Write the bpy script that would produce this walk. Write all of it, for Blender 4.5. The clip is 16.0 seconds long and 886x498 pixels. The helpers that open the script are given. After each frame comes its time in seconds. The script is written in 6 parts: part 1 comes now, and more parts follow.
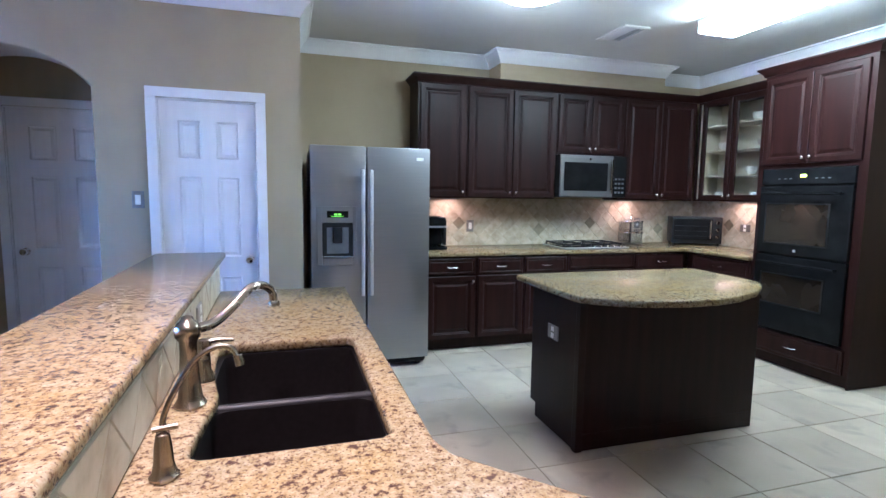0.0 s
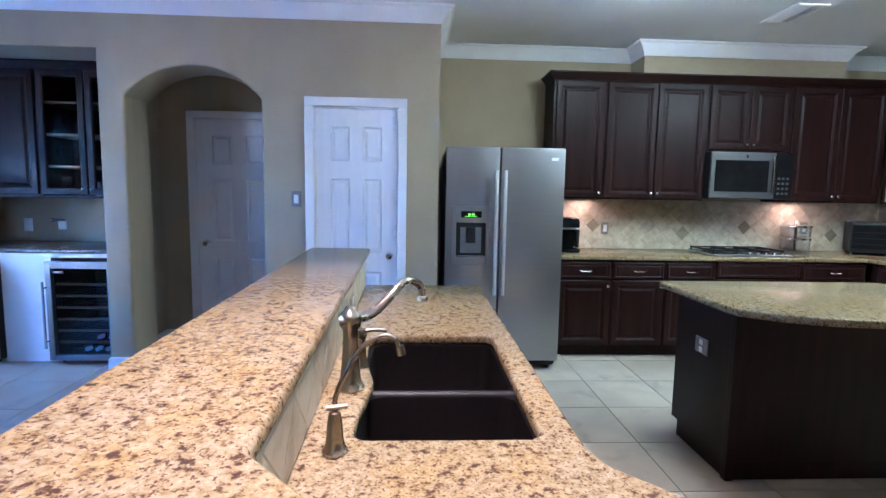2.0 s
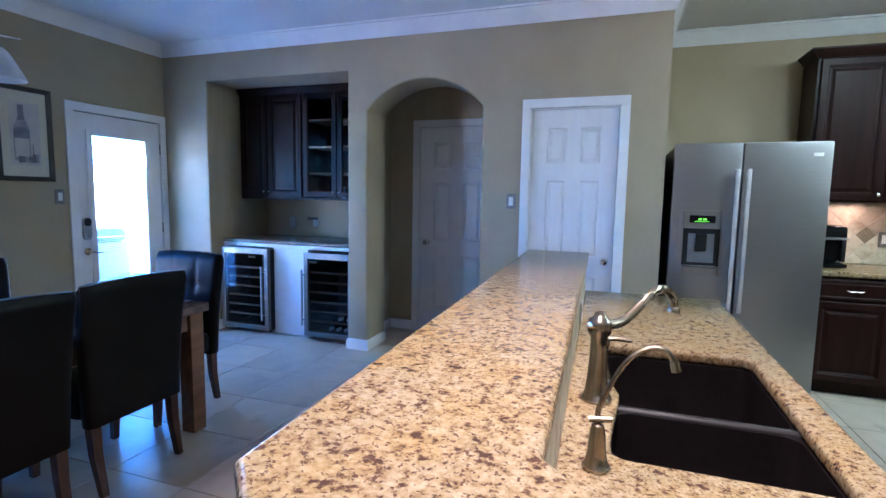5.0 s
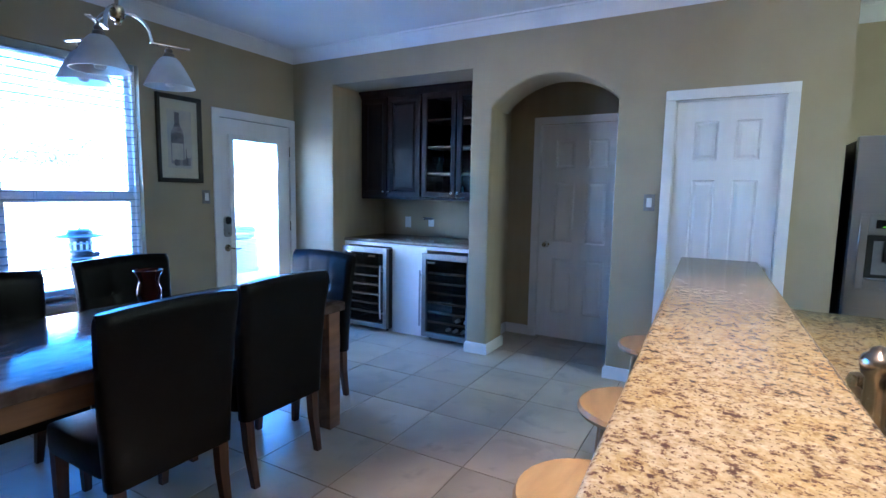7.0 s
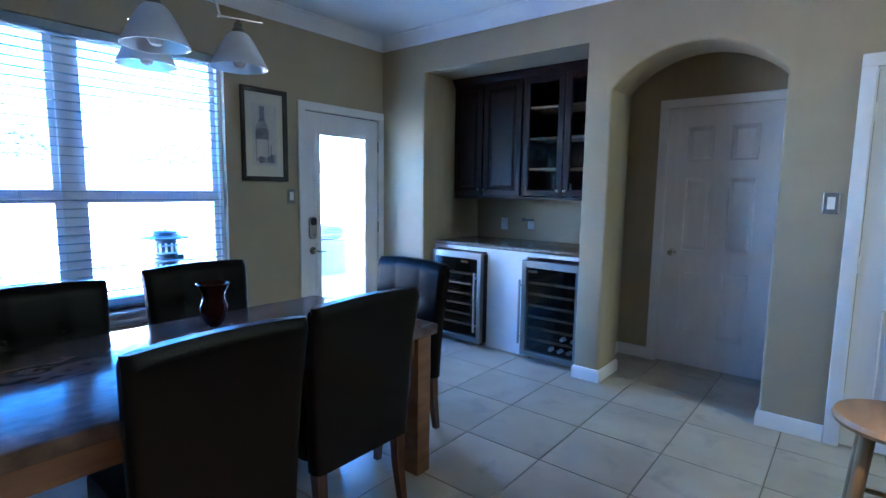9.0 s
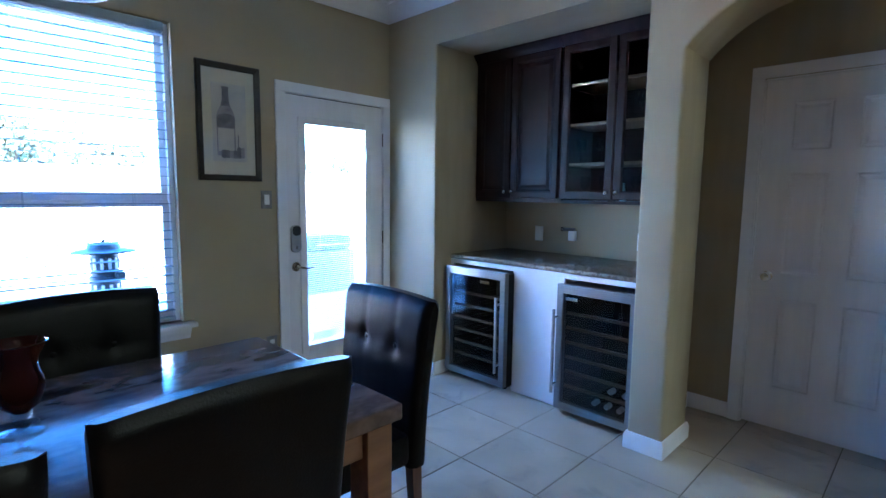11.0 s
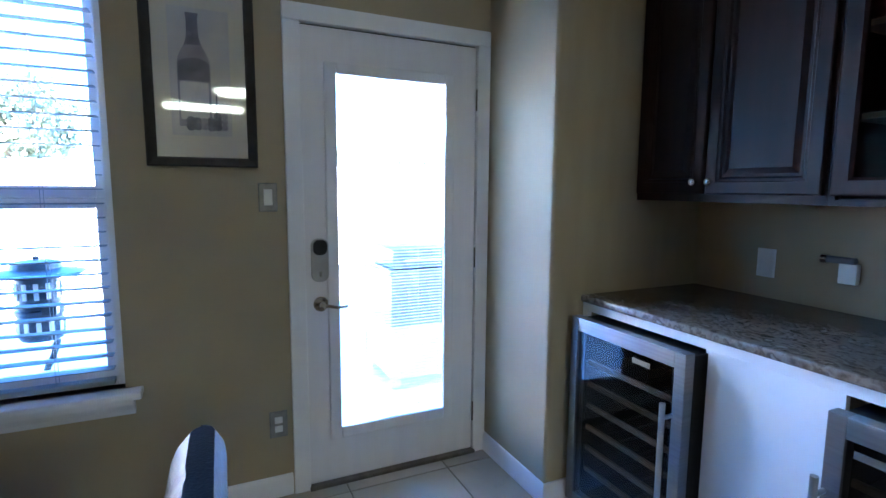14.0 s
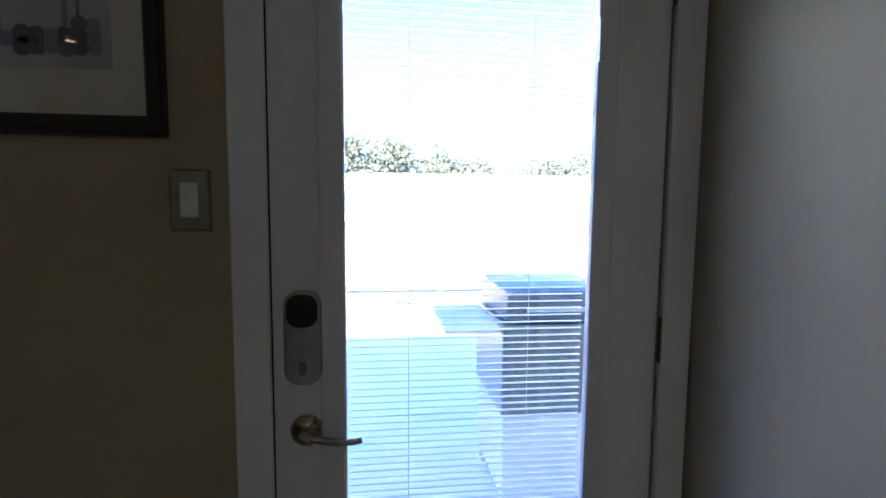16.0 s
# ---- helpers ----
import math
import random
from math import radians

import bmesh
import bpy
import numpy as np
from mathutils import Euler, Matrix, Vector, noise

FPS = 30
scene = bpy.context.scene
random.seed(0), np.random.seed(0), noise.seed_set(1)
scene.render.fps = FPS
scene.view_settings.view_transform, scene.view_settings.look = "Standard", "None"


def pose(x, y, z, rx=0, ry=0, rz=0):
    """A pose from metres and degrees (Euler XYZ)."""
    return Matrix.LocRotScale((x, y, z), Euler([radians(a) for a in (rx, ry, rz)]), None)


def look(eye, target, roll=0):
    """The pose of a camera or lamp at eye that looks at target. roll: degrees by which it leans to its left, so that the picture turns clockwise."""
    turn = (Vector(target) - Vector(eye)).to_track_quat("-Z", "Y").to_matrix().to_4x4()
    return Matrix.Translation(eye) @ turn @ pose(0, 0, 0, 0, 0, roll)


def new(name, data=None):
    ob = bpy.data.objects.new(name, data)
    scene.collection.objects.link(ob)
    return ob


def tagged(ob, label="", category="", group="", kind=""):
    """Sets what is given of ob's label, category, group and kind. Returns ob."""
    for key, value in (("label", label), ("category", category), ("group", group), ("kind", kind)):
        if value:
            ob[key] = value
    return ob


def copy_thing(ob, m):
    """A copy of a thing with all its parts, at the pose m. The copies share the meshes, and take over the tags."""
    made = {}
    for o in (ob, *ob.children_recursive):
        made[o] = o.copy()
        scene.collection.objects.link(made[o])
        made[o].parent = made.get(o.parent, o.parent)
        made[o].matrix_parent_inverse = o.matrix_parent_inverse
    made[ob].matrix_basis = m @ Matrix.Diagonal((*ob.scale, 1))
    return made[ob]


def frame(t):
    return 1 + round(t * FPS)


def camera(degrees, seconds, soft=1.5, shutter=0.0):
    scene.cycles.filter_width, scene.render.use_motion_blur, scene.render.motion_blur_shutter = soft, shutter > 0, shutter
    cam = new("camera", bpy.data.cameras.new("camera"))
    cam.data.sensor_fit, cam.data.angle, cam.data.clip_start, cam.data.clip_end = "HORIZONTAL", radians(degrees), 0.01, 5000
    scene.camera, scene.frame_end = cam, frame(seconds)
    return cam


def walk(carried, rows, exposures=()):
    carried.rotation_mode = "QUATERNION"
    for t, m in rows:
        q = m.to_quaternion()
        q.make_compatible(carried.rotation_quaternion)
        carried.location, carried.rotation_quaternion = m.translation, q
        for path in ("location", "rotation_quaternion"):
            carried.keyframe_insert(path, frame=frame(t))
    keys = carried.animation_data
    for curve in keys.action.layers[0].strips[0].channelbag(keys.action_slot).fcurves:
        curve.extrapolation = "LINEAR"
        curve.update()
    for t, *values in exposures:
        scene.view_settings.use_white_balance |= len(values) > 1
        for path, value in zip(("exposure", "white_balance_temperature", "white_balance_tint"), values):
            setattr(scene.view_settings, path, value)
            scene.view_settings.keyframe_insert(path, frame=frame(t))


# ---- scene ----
cam = camera(82.5, 16.0)
PATH = [
    (0, (0.627, 3.659, 1.398), (1.203, 5.563, 1.19), 0.8),
    (0.5, (0.615, 3.661, 1.397), (1.09, 5.593, 1.189), 0.9),
    (1, (0.597, 3.663, 1.397), (0.949, 5.62, 1.187), 0.9),
    (1.5, (0.58, 3.672, 1.393), (0.808, 5.648, 1.183), 1.1),
    (2, (0.563, 3.669, 1.396), (0.661, 5.655, 1.183), 1.0),
    (2.5, (0.547, 3.673, 1.392), (0.54, 5.662, 1.182), 1.1),
    (3, (0.526, 3.676, 1.388), (0.386, 5.66, 1.178), 1.1),
    (3.5, (0.503, 3.669, 1.391), (0.247, 5.642, 1.181), 1.1),
    (4, (0.477, 3.674, 1.39), (0.094, 5.625, 1.177), 1.1),
    (4.5, (0.455, 3.695, 1.38), (-0.06, 5.617, 1.172), 1.1),
    (5, (0.424, 3.697, 1.38), (-0.226, 5.577, 1.17), 1.0),
    (7.5, (0.042, 3.74, 1.386), (-1.007, 5.428, 1.164), 1.0),
    (8, (-0.051, 3.833, 1.376), (-1.182, 5.467, 1.149), 0.9),
    (8.5, (-0.155, 3.986, 1.384), (-1.361, 5.564, 1.149), 0.8),
    (9, (-0.258, 4.13, 1.39), (-1.514, 5.668, 1.156), 0.8),
    (11.5, (-0.798, 5.243, 1.376), (-2.223, 6.627, 1.151), 0.6),
    (12, (-0.934, 5.472, 1.377), (-2.396, 6.819, 1.147), 0.5),
    (12.5, (-1.072, 5.727, 1.37), (-2.61, 6.987, 1.144), 0.4),
    (13, (-1.214, 5.947, 1.358), (-2.839, 7.092, 1.136), 0.3),
    (13.5, (-1.406, 6.157, 1.356), (-3.133, 7.14, 1.132), 0.3),
    (14, (-1.66, 6.338, 1.359), (-3.461, 7.174, 1.121), 0.4),
    (14.5, (-1.922, 6.487, 1.355), (-3.784, 7.181, 1.127), 0.4),
    (15, (-2.191, 6.667, 1.352), (-4.106, 7.19, 1.109), 0.4),
    (15.5, (-2.51, 6.805, 1.331), (-4.467, 7.171, 1.136), 0.3),
    (16, (-2.836, 6.913, 1.32), (-4.81, 7.174, 1.132), 0.5),
]
EXPOSURES = [(0, 5.02, 4820, 31), (3.5, 4.87, 4780, 25), (5, 4.81, 4870, 24), (7.5, 4.74, 5060, 18), (9, 4.75, 5120, 17), (11.5, 4.7, 5400, 20), (12.5, 4.68, 5480, 20), (13.5, 4.64, 5700, 21), (14.5, 4.42, 5900, 23), (15.3, 3.6, 6450, 26), (16, 2.83, 6750, 28)]
walk(cam, [(t, look(eye, target, roll)) for t, eye, target, roll in PATH], EXPOSURES)

# ---- light: sky, sun, the room's lamps, an added fill outside the door ----
world = bpy.data.worlds.new("sky")
scene.world = world
world.use_nodes = True
wn = world.node_tree.nodes
sky = wn.new("ShaderNodeTexSky")
sky.sky_type, sky.sun_disc = "NISHITA", False
sky.dust_density, sky.ozone_density = 0.2, 4.0
sky.sun_elevation, sky.sun_rotation = radians(35), radians(112)
tint = wn.new("ShaderNodeMix")
tint.data_type, tint.blend_type = "RGBA", "MULTIPLY"
tint.inputs["Factor"].default_value = 1
tint.inputs["B"].default_value = (0.4, 0.88, 1.26, 1)
world.node_tree.links.new(sky.outputs[0], tint.inputs["A"])
world.node_tree.links.new(tint.outputs["Result"], wn["Background"].inputs[0])
wn["Background"].inputs[1].default_value = 0.15


def lamp(name, kind, m, power, colour, **more):
    data = bpy.data.lights.new(name, kind)
    data.energy, data.color = power, colour
    for key, value in more.items():
        if key == "size":
            data.size = value
        elif key == "size_y":
            data.shape, data.size_y = "RECTANGLE", value
        elif key == "angle":
            data.angle = radians(value)
        elif key == "cone":
            data.spot_size, data.spot_blend = radians(value), 0.45
        elif key == "radius":
            data.shadow_soft_size = value
    ob = new(name, data)
    ob.matrix_world = m
    return ob


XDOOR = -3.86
lamp("sun", "SUN", look((0, 0, 20), (-0.76, 0.307, 19.426)), 5.0, (1.0, 0.96, 0.9), angle=0.5)
for lx, ly in ((0.42, 4.95), (0.42, 4.1)):
    lamp("bar_downlight", "SPOT", look((lx, ly, 2.74), (lx, ly, 0)), 8.3, (1.0, 0.74, 0.52), cone=76, radius=0.05)
for lx, ly in ((2.12, 8.38), (4.2, 8.38), (5.02, 7.75)):
    lamp("under_cabinet_lamp", "AREA", look((lx, ly, 1.372), (lx, ly, 0)), 0.085, (1.0, 0.62, 0.38), size=0.16)

# Added fill lamp above the patio door; boosts sky light on niche and floor.
lamp("door_sky_fill", "AREA", look((XDOOR - 0.35, 7.1, 2.12), (-2.7, 7.6, 0.45)), 3.6, (0.62, 0.86, 1.0), size=0.5)

# ---- materials ----


def mat(name, rough=0.6, metal=0.0, ramp=None, scale=5.0, detail=4.0, bump=0.0, bump_scale=60.0, stretch=(1, 1, 1), wear=0.0,
        spread=0.0, coat=0.0, coords="Object", spec=0.5):
    """A procedural surface: a colour ramp over noise, a second finer noise for wear, relief, and spread between objects."""
    m = bpy.data.materials.new(name)
    m.use_nodes = True
    n, l = m.node_tree.nodes, m.node_tree.links
    b = n["Principled BSDF"]
    tc = n.new("ShaderNodeTexCoord")
    mp = n.new("ShaderNodeMapping")
    mp.inputs["Scale"].default_value = stretch
    l.new(tc.outputs[coords], mp.inputs[0])
    tex = n.new("ShaderNodeTexNoise")
    tex.inputs["Scale"].default_value, tex.inputs["Detail"].default_value = scale, detail
    l.new(mp.outputs[0], tex.inputs["Vector"])
    cr = n.new("ShaderNodeValToRGB")
    el = cr.color_ramp.elements
    stops = [(0.32 + 0.36 * k / max(1, len(ramp) - 1), c) for k, c in enumerate(ramp)]
    for e, (pos, c) in ((el[0], stops[0]), (el[1], stops[-1])):
        e.position, e.color = pos, (*c, 1)
    for pos, c in stops[1:-1]:
        el.new(pos).color = (*c, 1)
    l.new(tex.outputs[0], cr.inputs[0])
    colour = cr.outputs[0]
    if spread:
        oi = n.new("ShaderNodeObjectInfo")
        mr = n.new("ShaderNodeMapRange")
        mr.inputs["To Min"].default_value, mr.inputs["To Max"].default_value = 1 - spread, 1 + spread
        l.new(oi.outputs["Random"], mr.inputs[0])
        hs = n.new("ShaderNodeHueSaturation")
        l.new(mr.outputs[0], hs.inputs["Value"])
        l.new(colour, hs.inputs["Color"])
        colour = hs.outputs[0]
        add = n.new("ShaderNodeVectorMath")
        mul = n.new("ShaderNodeVectorMath")
        mul.operation, mul.inputs[1].default_value = "SCALE", (1, 1, 1)
        l.new(oi.outputs["Random"], mul.inputs["Scale"])
        mul.inputs[0].default_value = (37, 19, 11)
        l.new(mp.outputs[0], add.inputs[0])
        l.new(mul.outputs[0], add.inputs[1])
        l.new(add.outputs[0], tex.inputs["Vector"])
    l.new(colour, b.inputs["Base Color"])
    b.inputs["Roughness"].default_value, b.inputs["Metallic"].default_value = rough, metal
    b.inputs["Specular IOR Level"].default_value = spec
    if coat:
        b.inputs["Coat Weight"].default_value, b.inputs["Coat Roughness"].default_value = coat, 0.08
    fine = n.new("ShaderNodeTexNoise")
    fine.inputs["Scale"].default_value, fine.inputs["Detail"].default_value = bump_scale, 3
    l.new(mp.outputs[0], fine.inputs["Vector"])
    if wear:
        mr2 = n.new("ShaderNodeMapRange")
        mr2.inputs["To Min"].default_value, mr2.inputs["To Max"].default_value = max(0.02, rough - wear), min(1, rough + wear)
        l.new(tex.outputs[0], mr2.inputs[0])
        l.new(mr2.outputs[0], b.inputs["Roughness"])
    if bump:
        bp = n.new("ShaderNodeBump")
        bp.inputs["Strength"].default_value, bp.inputs["Distance"].default_value = bump, 0.004
        l.new(fine.outputs[0], bp.inputs["Height"])
        l.new(bp.outputs[0], b.inputs["Normal"])
    return m


def granite(name):
    m = bpy.data.materials.new(name)
    m.use_nodes = True
    n, l = m.node_tree.nodes, m.node_tree.links
    b = n["Principled BSDF"]
    geo = n.new("ShaderNodeNewGeometry")

    def noise_tex(scale, detail, rough):
        t = n.new("ShaderNodeTexNoise")
        t.inputs["Scale"].default_value, t.inputs["Detail"].default_value, t.inputs["Roughness"].default_value = scale, detail, rough
        l.new(geo.outputs["Position"], t.inputs["Vector"])
        return t

    def ramp(source, stops, constant=False):
        r = n.new("ShaderNodeValToRGB")
        r.color_ramp.interpolation = "CONSTANT" if constant else "LINEAR"
        el = r.color_ramp.elements
        for e, (p, c) in ((el[0], stops[0]), (el[1], stops[-1])):
            e.position, e.color = p, (*c, 1)
        for p, c in stops[1:-1]:
            el.new(p).color = (*c, 1)
        l.new(source, r.inputs[0])
        return r

    def mixed(factor, a, c, how="MIX"):
        x = n.new("ShaderNodeMix")
        x.data_type, x.blend_type = "RGBA", how
        for key, v in (("Factor", factor), ("A", a), ("B", c)):
            if isinstance(v, (int, float)):
                x.inputs[key].default_value = v
            elif isinstance(v, tuple):
                x.inputs[key].default_value = v
            else:
                l.new(v, x.inputs[key])
        return x.outputs["Result"]

    grain = ramp(noise_tex(52, 6, 0.68).outputs[0], [(0.34, (0.1, 0.062, 0.038)), (0.42, (0.29, 0.2, 0.115)), (0.48, (0.45, 0.35, 0.225)), (0.55, (0.54, 0.45, 0.32)), (0.68, (0.62, 0.55, 0.44))])
    cells = n.new("ShaderNodeTexVoronoi")
    cells.inputs["Scale"].default_value = 170
    l.new(geo.outputs["Position"], cells.inputs["Vector"])
    sep = n.new("ShaderNodeSeparateColor")
    l.new(cells.outputs["Color"], sep.inputs[0])
    chip = ramp(sep.outputs[0], [(0.0, (0.45, 0.33, 0.19)), (0.3, (0.56, 0.45, 0.31)), (0.6, (0.36, 0.25, 0.13)), (0.8, (0.63, 0.55, 0.43))], True)
    body = mixed(0.38, grain.outputs[0], chip.outputs[0])
    gold = ramp(noise_tex(7, 4, 0.6).outputs[0], [(0.42, (0.53, 0.52, 0.45)), (0.66, (0.52, 0.475, 0.325))])
    body = mixed(1.0, body, gold.outputs[0], "MULTIPLY")
    flecks = ramp(noise_tex(52, 4, 0.6).outputs[0], [(0.36, (1, 1, 1)), (0.41, (0, 0, 0))])
    fine = ramp(noise_tex(150, 3, 0.6).outputs[0], [(0.385, (1, 1, 1)), (0.43, (0, 0, 0))])
    body = mixed(flecks.outputs[0], body, (0.06, 0.034, 0.025, 1))
    body = mixed(fine.outputs[0], body, (0.09, 0.05, 0.033, 1))
    l.new(body, b.inputs["Base Color"])
    b.inputs["Roughness"].default_value, b.inputs["Specular IOR Level"].default_value = 0.2, 0.12
    return m


def floor_tile(name):
    """Glazed tile: soft fawn clouds, a finer veined mottling, and each tile a little lighter or darker than the next."""
    m = bpy.data.materials.new(name)
    m.use_nodes = True
    n, l = m.node_tree.nodes, m.node_tree.links
    b = n["Principled BSDF"]
    geo, info = n.new("ShaderNodeNewGeometry"), n.new("ShaderNodeObjectInfo")
    shift, place = n.new("ShaderNodeVectorMath"), n.new("ShaderNodeVectorMath")
    shift.operation, shift.inputs[0].default_value = "SCALE", (37, 19, 11)
    l.new(info.outputs["Random"], shift.inputs["Scale"])
    l.new(geo.outputs["Position"], place.inputs[0])
    l.new(shift.outputs[0], place.inputs[1])

    def cloud(scale, detail, distortion, lo, hi):
        t = n.new("ShaderNodeTexNoise")
        for key, v in (("Scale", scale), ("Detail", detail), ("Distortion", distortion)):
            t.inputs[key].default_value = v
        l.new(place.outputs[0], t.inputs["Vector"])
        r = n.new("ShaderNodeMapRange")
        r.interpolation_type = "SMOOTHSTEP"
        r.inputs["From Min"].default_value, r.inputs["From Max"].default_value = lo, hi
        l.new(t.outputs[0], r.inputs[0])
        return r.outputs[0]

    def mixed(factor, a, c):
        x = n.new("ShaderNodeMix")
        x.data_type = "RGBA"
        l.new(factor, x.inputs["Factor"])
        for key, v in (("A", a), ("B", c)):
            if isinstance(v, tuple):
                x.inputs[key].default_value = v
            else:
                l.new(v, x.inputs[key])
        return x.outputs["Result"]

    broad = mixed(cloud(2.6, 1.0, 0.2, 0.2, 0.8), (0.38, 0.322, 0.252, 1), (0.51, 0.45, 0.36, 1))
    veined = mixed(cloud(6, 1.5, 0.3, 0.35, 0.95), broad, (0.41, 0.35, 0.275, 1))
    stained = mixed(cloud(5.0, 5.0, 0.5, 0.54, 0.72), veined, (0.345, 0.3, 0.245, 1))
    hs, mr = n.new("ShaderNodeHueSaturation"), n.new("ShaderNodeMapRange")
    mr.inputs["To Min"].default_value, mr.inputs["To Max"].default_value = 0.9, 1.12
    l.new(info.outputs["Random"], mr.inputs[0])
    l.new(mr.outputs[0], hs.inputs["Value"])
    l.new(stained, hs.inputs["Color"])
    l.new(hs.outputs[0], b.inputs["Base Color"])
    gloss = n.new("ShaderNodeMapRange")
    gloss.inputs["To Min"].default_value, gloss.inputs["To Max"].default_value = 0.3, 0.33
    l.new(cloud(9, 4, 0.3, 0.3, 0.7), gloss.inputs[0])
    l.new(gloss.outputs[0], b.inputs["Roughness"])
    bump = n.new("ShaderNodeBump")
    bump.inputs["Strength"].default_value, bump.inputs["Distance"].default_value = 0.03, 0.001
    l.new(cloud(22, 3, 0, 0.2, 0.8), bump.inputs["Height"])
    l.new(bump.outputs[0], b.inputs["Normal"])
    return m


def glass(name, tint=(1, 1, 1), rough=0.0, gloss=0.8, base=0.03):
    m = bpy.data.materials.new(name)
    m.use_nodes = True
    n, l = m.node_tree.nodes, m.node_tree.links
    n.remove(n["Principled BSDF"])
    out = n["Material Output"]
    tr, gl, mx, lw = n.new("ShaderNodeBsdfTransparent"), n.new("ShaderNodeBsdfGlossy"), n.new("ShaderNodeMixShader"), n.new("ShaderNodeLayerWeight")
    power, scaled = n.new("ShaderNodeMath"), n.new("ShaderNodeMath")
    lw.inputs["Blend"].default_value = 0.5
    power.operation, power.inputs[1].default_value = "POWER", 4.0
    scaled.operation, scaled.inputs[1].default_value, scaled.inputs[2].default_value = "MULTIPLY_ADD", gloss, base
    l.new(lw.outputs["Facing"], power.inputs[0])
    l.new(power.outputs[0], scaled.inputs[0])
    tr.inputs[0].default_value, gl.inputs["Roughness"].default_value = (*tint, 1), rough
    l.new(scaled.outputs[0], mx.inputs[0])
    l.new(tr.outputs[0], mx.inputs[1])
    l.new(gl.outputs[0], mx.inputs[2])
    l.new(mx.outputs[0], out.inputs[0])
    return m


def glow(name, colour, strength):
    m = bpy.data.materials.new(name)
    m.use_nodes = True
    b = m.node_tree.nodes["Principled BSDF"]
    b.inputs["Base Color"].default_value = (*colour, 1)
    b.inputs["Emission Color"].default_value, b.inputs["Emission Strength"].default_value = (*colour, 1), strength
    return m


WALL = mat("khaki_wall_paint", 0.75, ramp=[(0.355, 0.287, 0.184), (0.387, 0.315, 0.206)], scale=2.5, bump=0.25, bump_scale=220, coords="Generated", stretch=(6, 6, 3))
CEIL = mat("ceiling_paint", 0.85, ramp=[(0.72, 0.73, 0.75), (0.77, 0.78, 0.8)], scale=2, bump=0.3, bump_scale=160)
TRIM = mat("white_trim_paint", 0.4, ramp=[(0.74, 0.73, 0.75), (0.79, 0.785, 0.8)], scale=6, bump=0.06)
DOOR = mat("white_door_paint", 0.42, ramp=[(0.73, 0.71, 0.73), (0.78, 0.76, 0.78)], scale=4, bump=0.08, bump_scale=90, stretch=(4, 4, 0.6))
CAB = mat("dark_cherry_stain", 0.4, ramp=[(0.0125, 0.004, 0.0037), (0.0215, 0.0068, 0.006)], scale=5, bump=0.05, bump_scale=120, stretch=(4, 4, 0.35), wear=0.05, spec=0.17)
CABIN = mat("cabinet_interior", 0.5, ramp=[(0.6, 0.54, 0.42), (0.66, 0.6, 0.48)], scale=5)
GRANITE = granite("speckled_golden_granite")
TILE = floor_tile("cream_floor_tile")
GROUT = mat("grout", 0.9, ramp=[(0.16, 0.135, 0.1), (0.22, 0.19, 0.145)], scale=30, bump=0.3)
SPLASH = mat("tumbled_travertine", 0.55, ramp=[(0.34, 0.285, 0.195), (0.45, 0.4, 0.295), (0.51, 0.465, 0.365)], scale=12, detail=6, bump=0.3, bump_scale=70, spread=0.1)
MORTAR = mat("pale_mortar", 0.9, ramp=[(0.36, 0.335, 0.255), (0.42, 0.395, 0.305)], scale=30, bump=0.3)
SPLASHDARK = mat("olive_accent_tile", 0.5, ramp=[(0.17, 0.155, 0.1), (0.26, 0.23, 0.16)], scale=14, bump=0.3, spread=0.2)
STEEL = mat("brushed_steel", 0.34, 0.9, ramp=[(0.335, 0.335, 0.35), (0.355, 0.355, 0.37)], scale=3, bump=0.02, bump_scale=500, stretch=(1, 1, 40), wear=0.03)
CHROME = mat("chrome", 0.12, 1.0, ramp=[(0.72, 0.72, 0.72), (0.8, 0.8, 0.8)], scale=3)
NICKEL = mat("brushed_nickel", 0.26, 1.0, ramp=[(0.31, 0.26, 0.2), (0.41, 0.355, 0.28)], scale=20, wear=0.06)
BRONZE = mat("dark_bronze", 0.4, 0.8, ramp=[(0.12, 0.1, 0.09), (0.18, 0.16, 0.14)], scale=20)
BLACK = mat("black_enamel", 0.16, ramp=[(0.006, 0.006, 0.007), (0.012, 0.012, 0.013)], scale=8, spec=0.1)
BLACKP = mat("black_plastic", 0.45, ramp=[(0.01, 0.01, 0.011), (0.018, 0.018, 0.019)], scale=15, bump=0.1, spec=0.25)
GREYP = mat("grey_plastic", 0.4, ramp=[(0.11, 0.11, 0.12), (0.15, 0.15, 0.16)], scale=15)
LOCKM = mat("satin_nickel_lock", 0.38, 0.6, ramp=[(0.3, 0.29, 0.29), (0.38, 0.37, 0.37)], scale=12, wear=0.05)
OVENGLASS = mat("dark_oven_glass", 0.07, ramp=[(0.014, 0.01, 0.008), (0.026, 0.019, 0.014)], scale=4, spec=0.55)
BARTOP = mat("brown_veined_granite", 0.2, ramp=[(0.06, 0.04, 0.03), (0.15, 0.11, 0.085), (0.22, 0.175, 0.14), (0.09, 0.065, 0.05), (0.28, 0.235, 0.195)], scale=22, detail=10, stretch=(1.0, 1.4, 1.0), wear=0.05, spec=0.4)
COOLSHELF = mat("dim_shelf_wood", 0.5, ramp=[(0.17, 0.115, 0.075), (0.24, 0.17, 0.115)], scale=9, stretch=(1, 6, 6))
DARKSTEEL = mat("dark_brushed_steel", 0.36, 0.85, ramp=[(0.2, 0.2, 0.21), (0.24, 0.24, 0.25)], scale=3, bump=0.02, bump_scale=500, stretch=(1, 1, 40), wear=0.04)
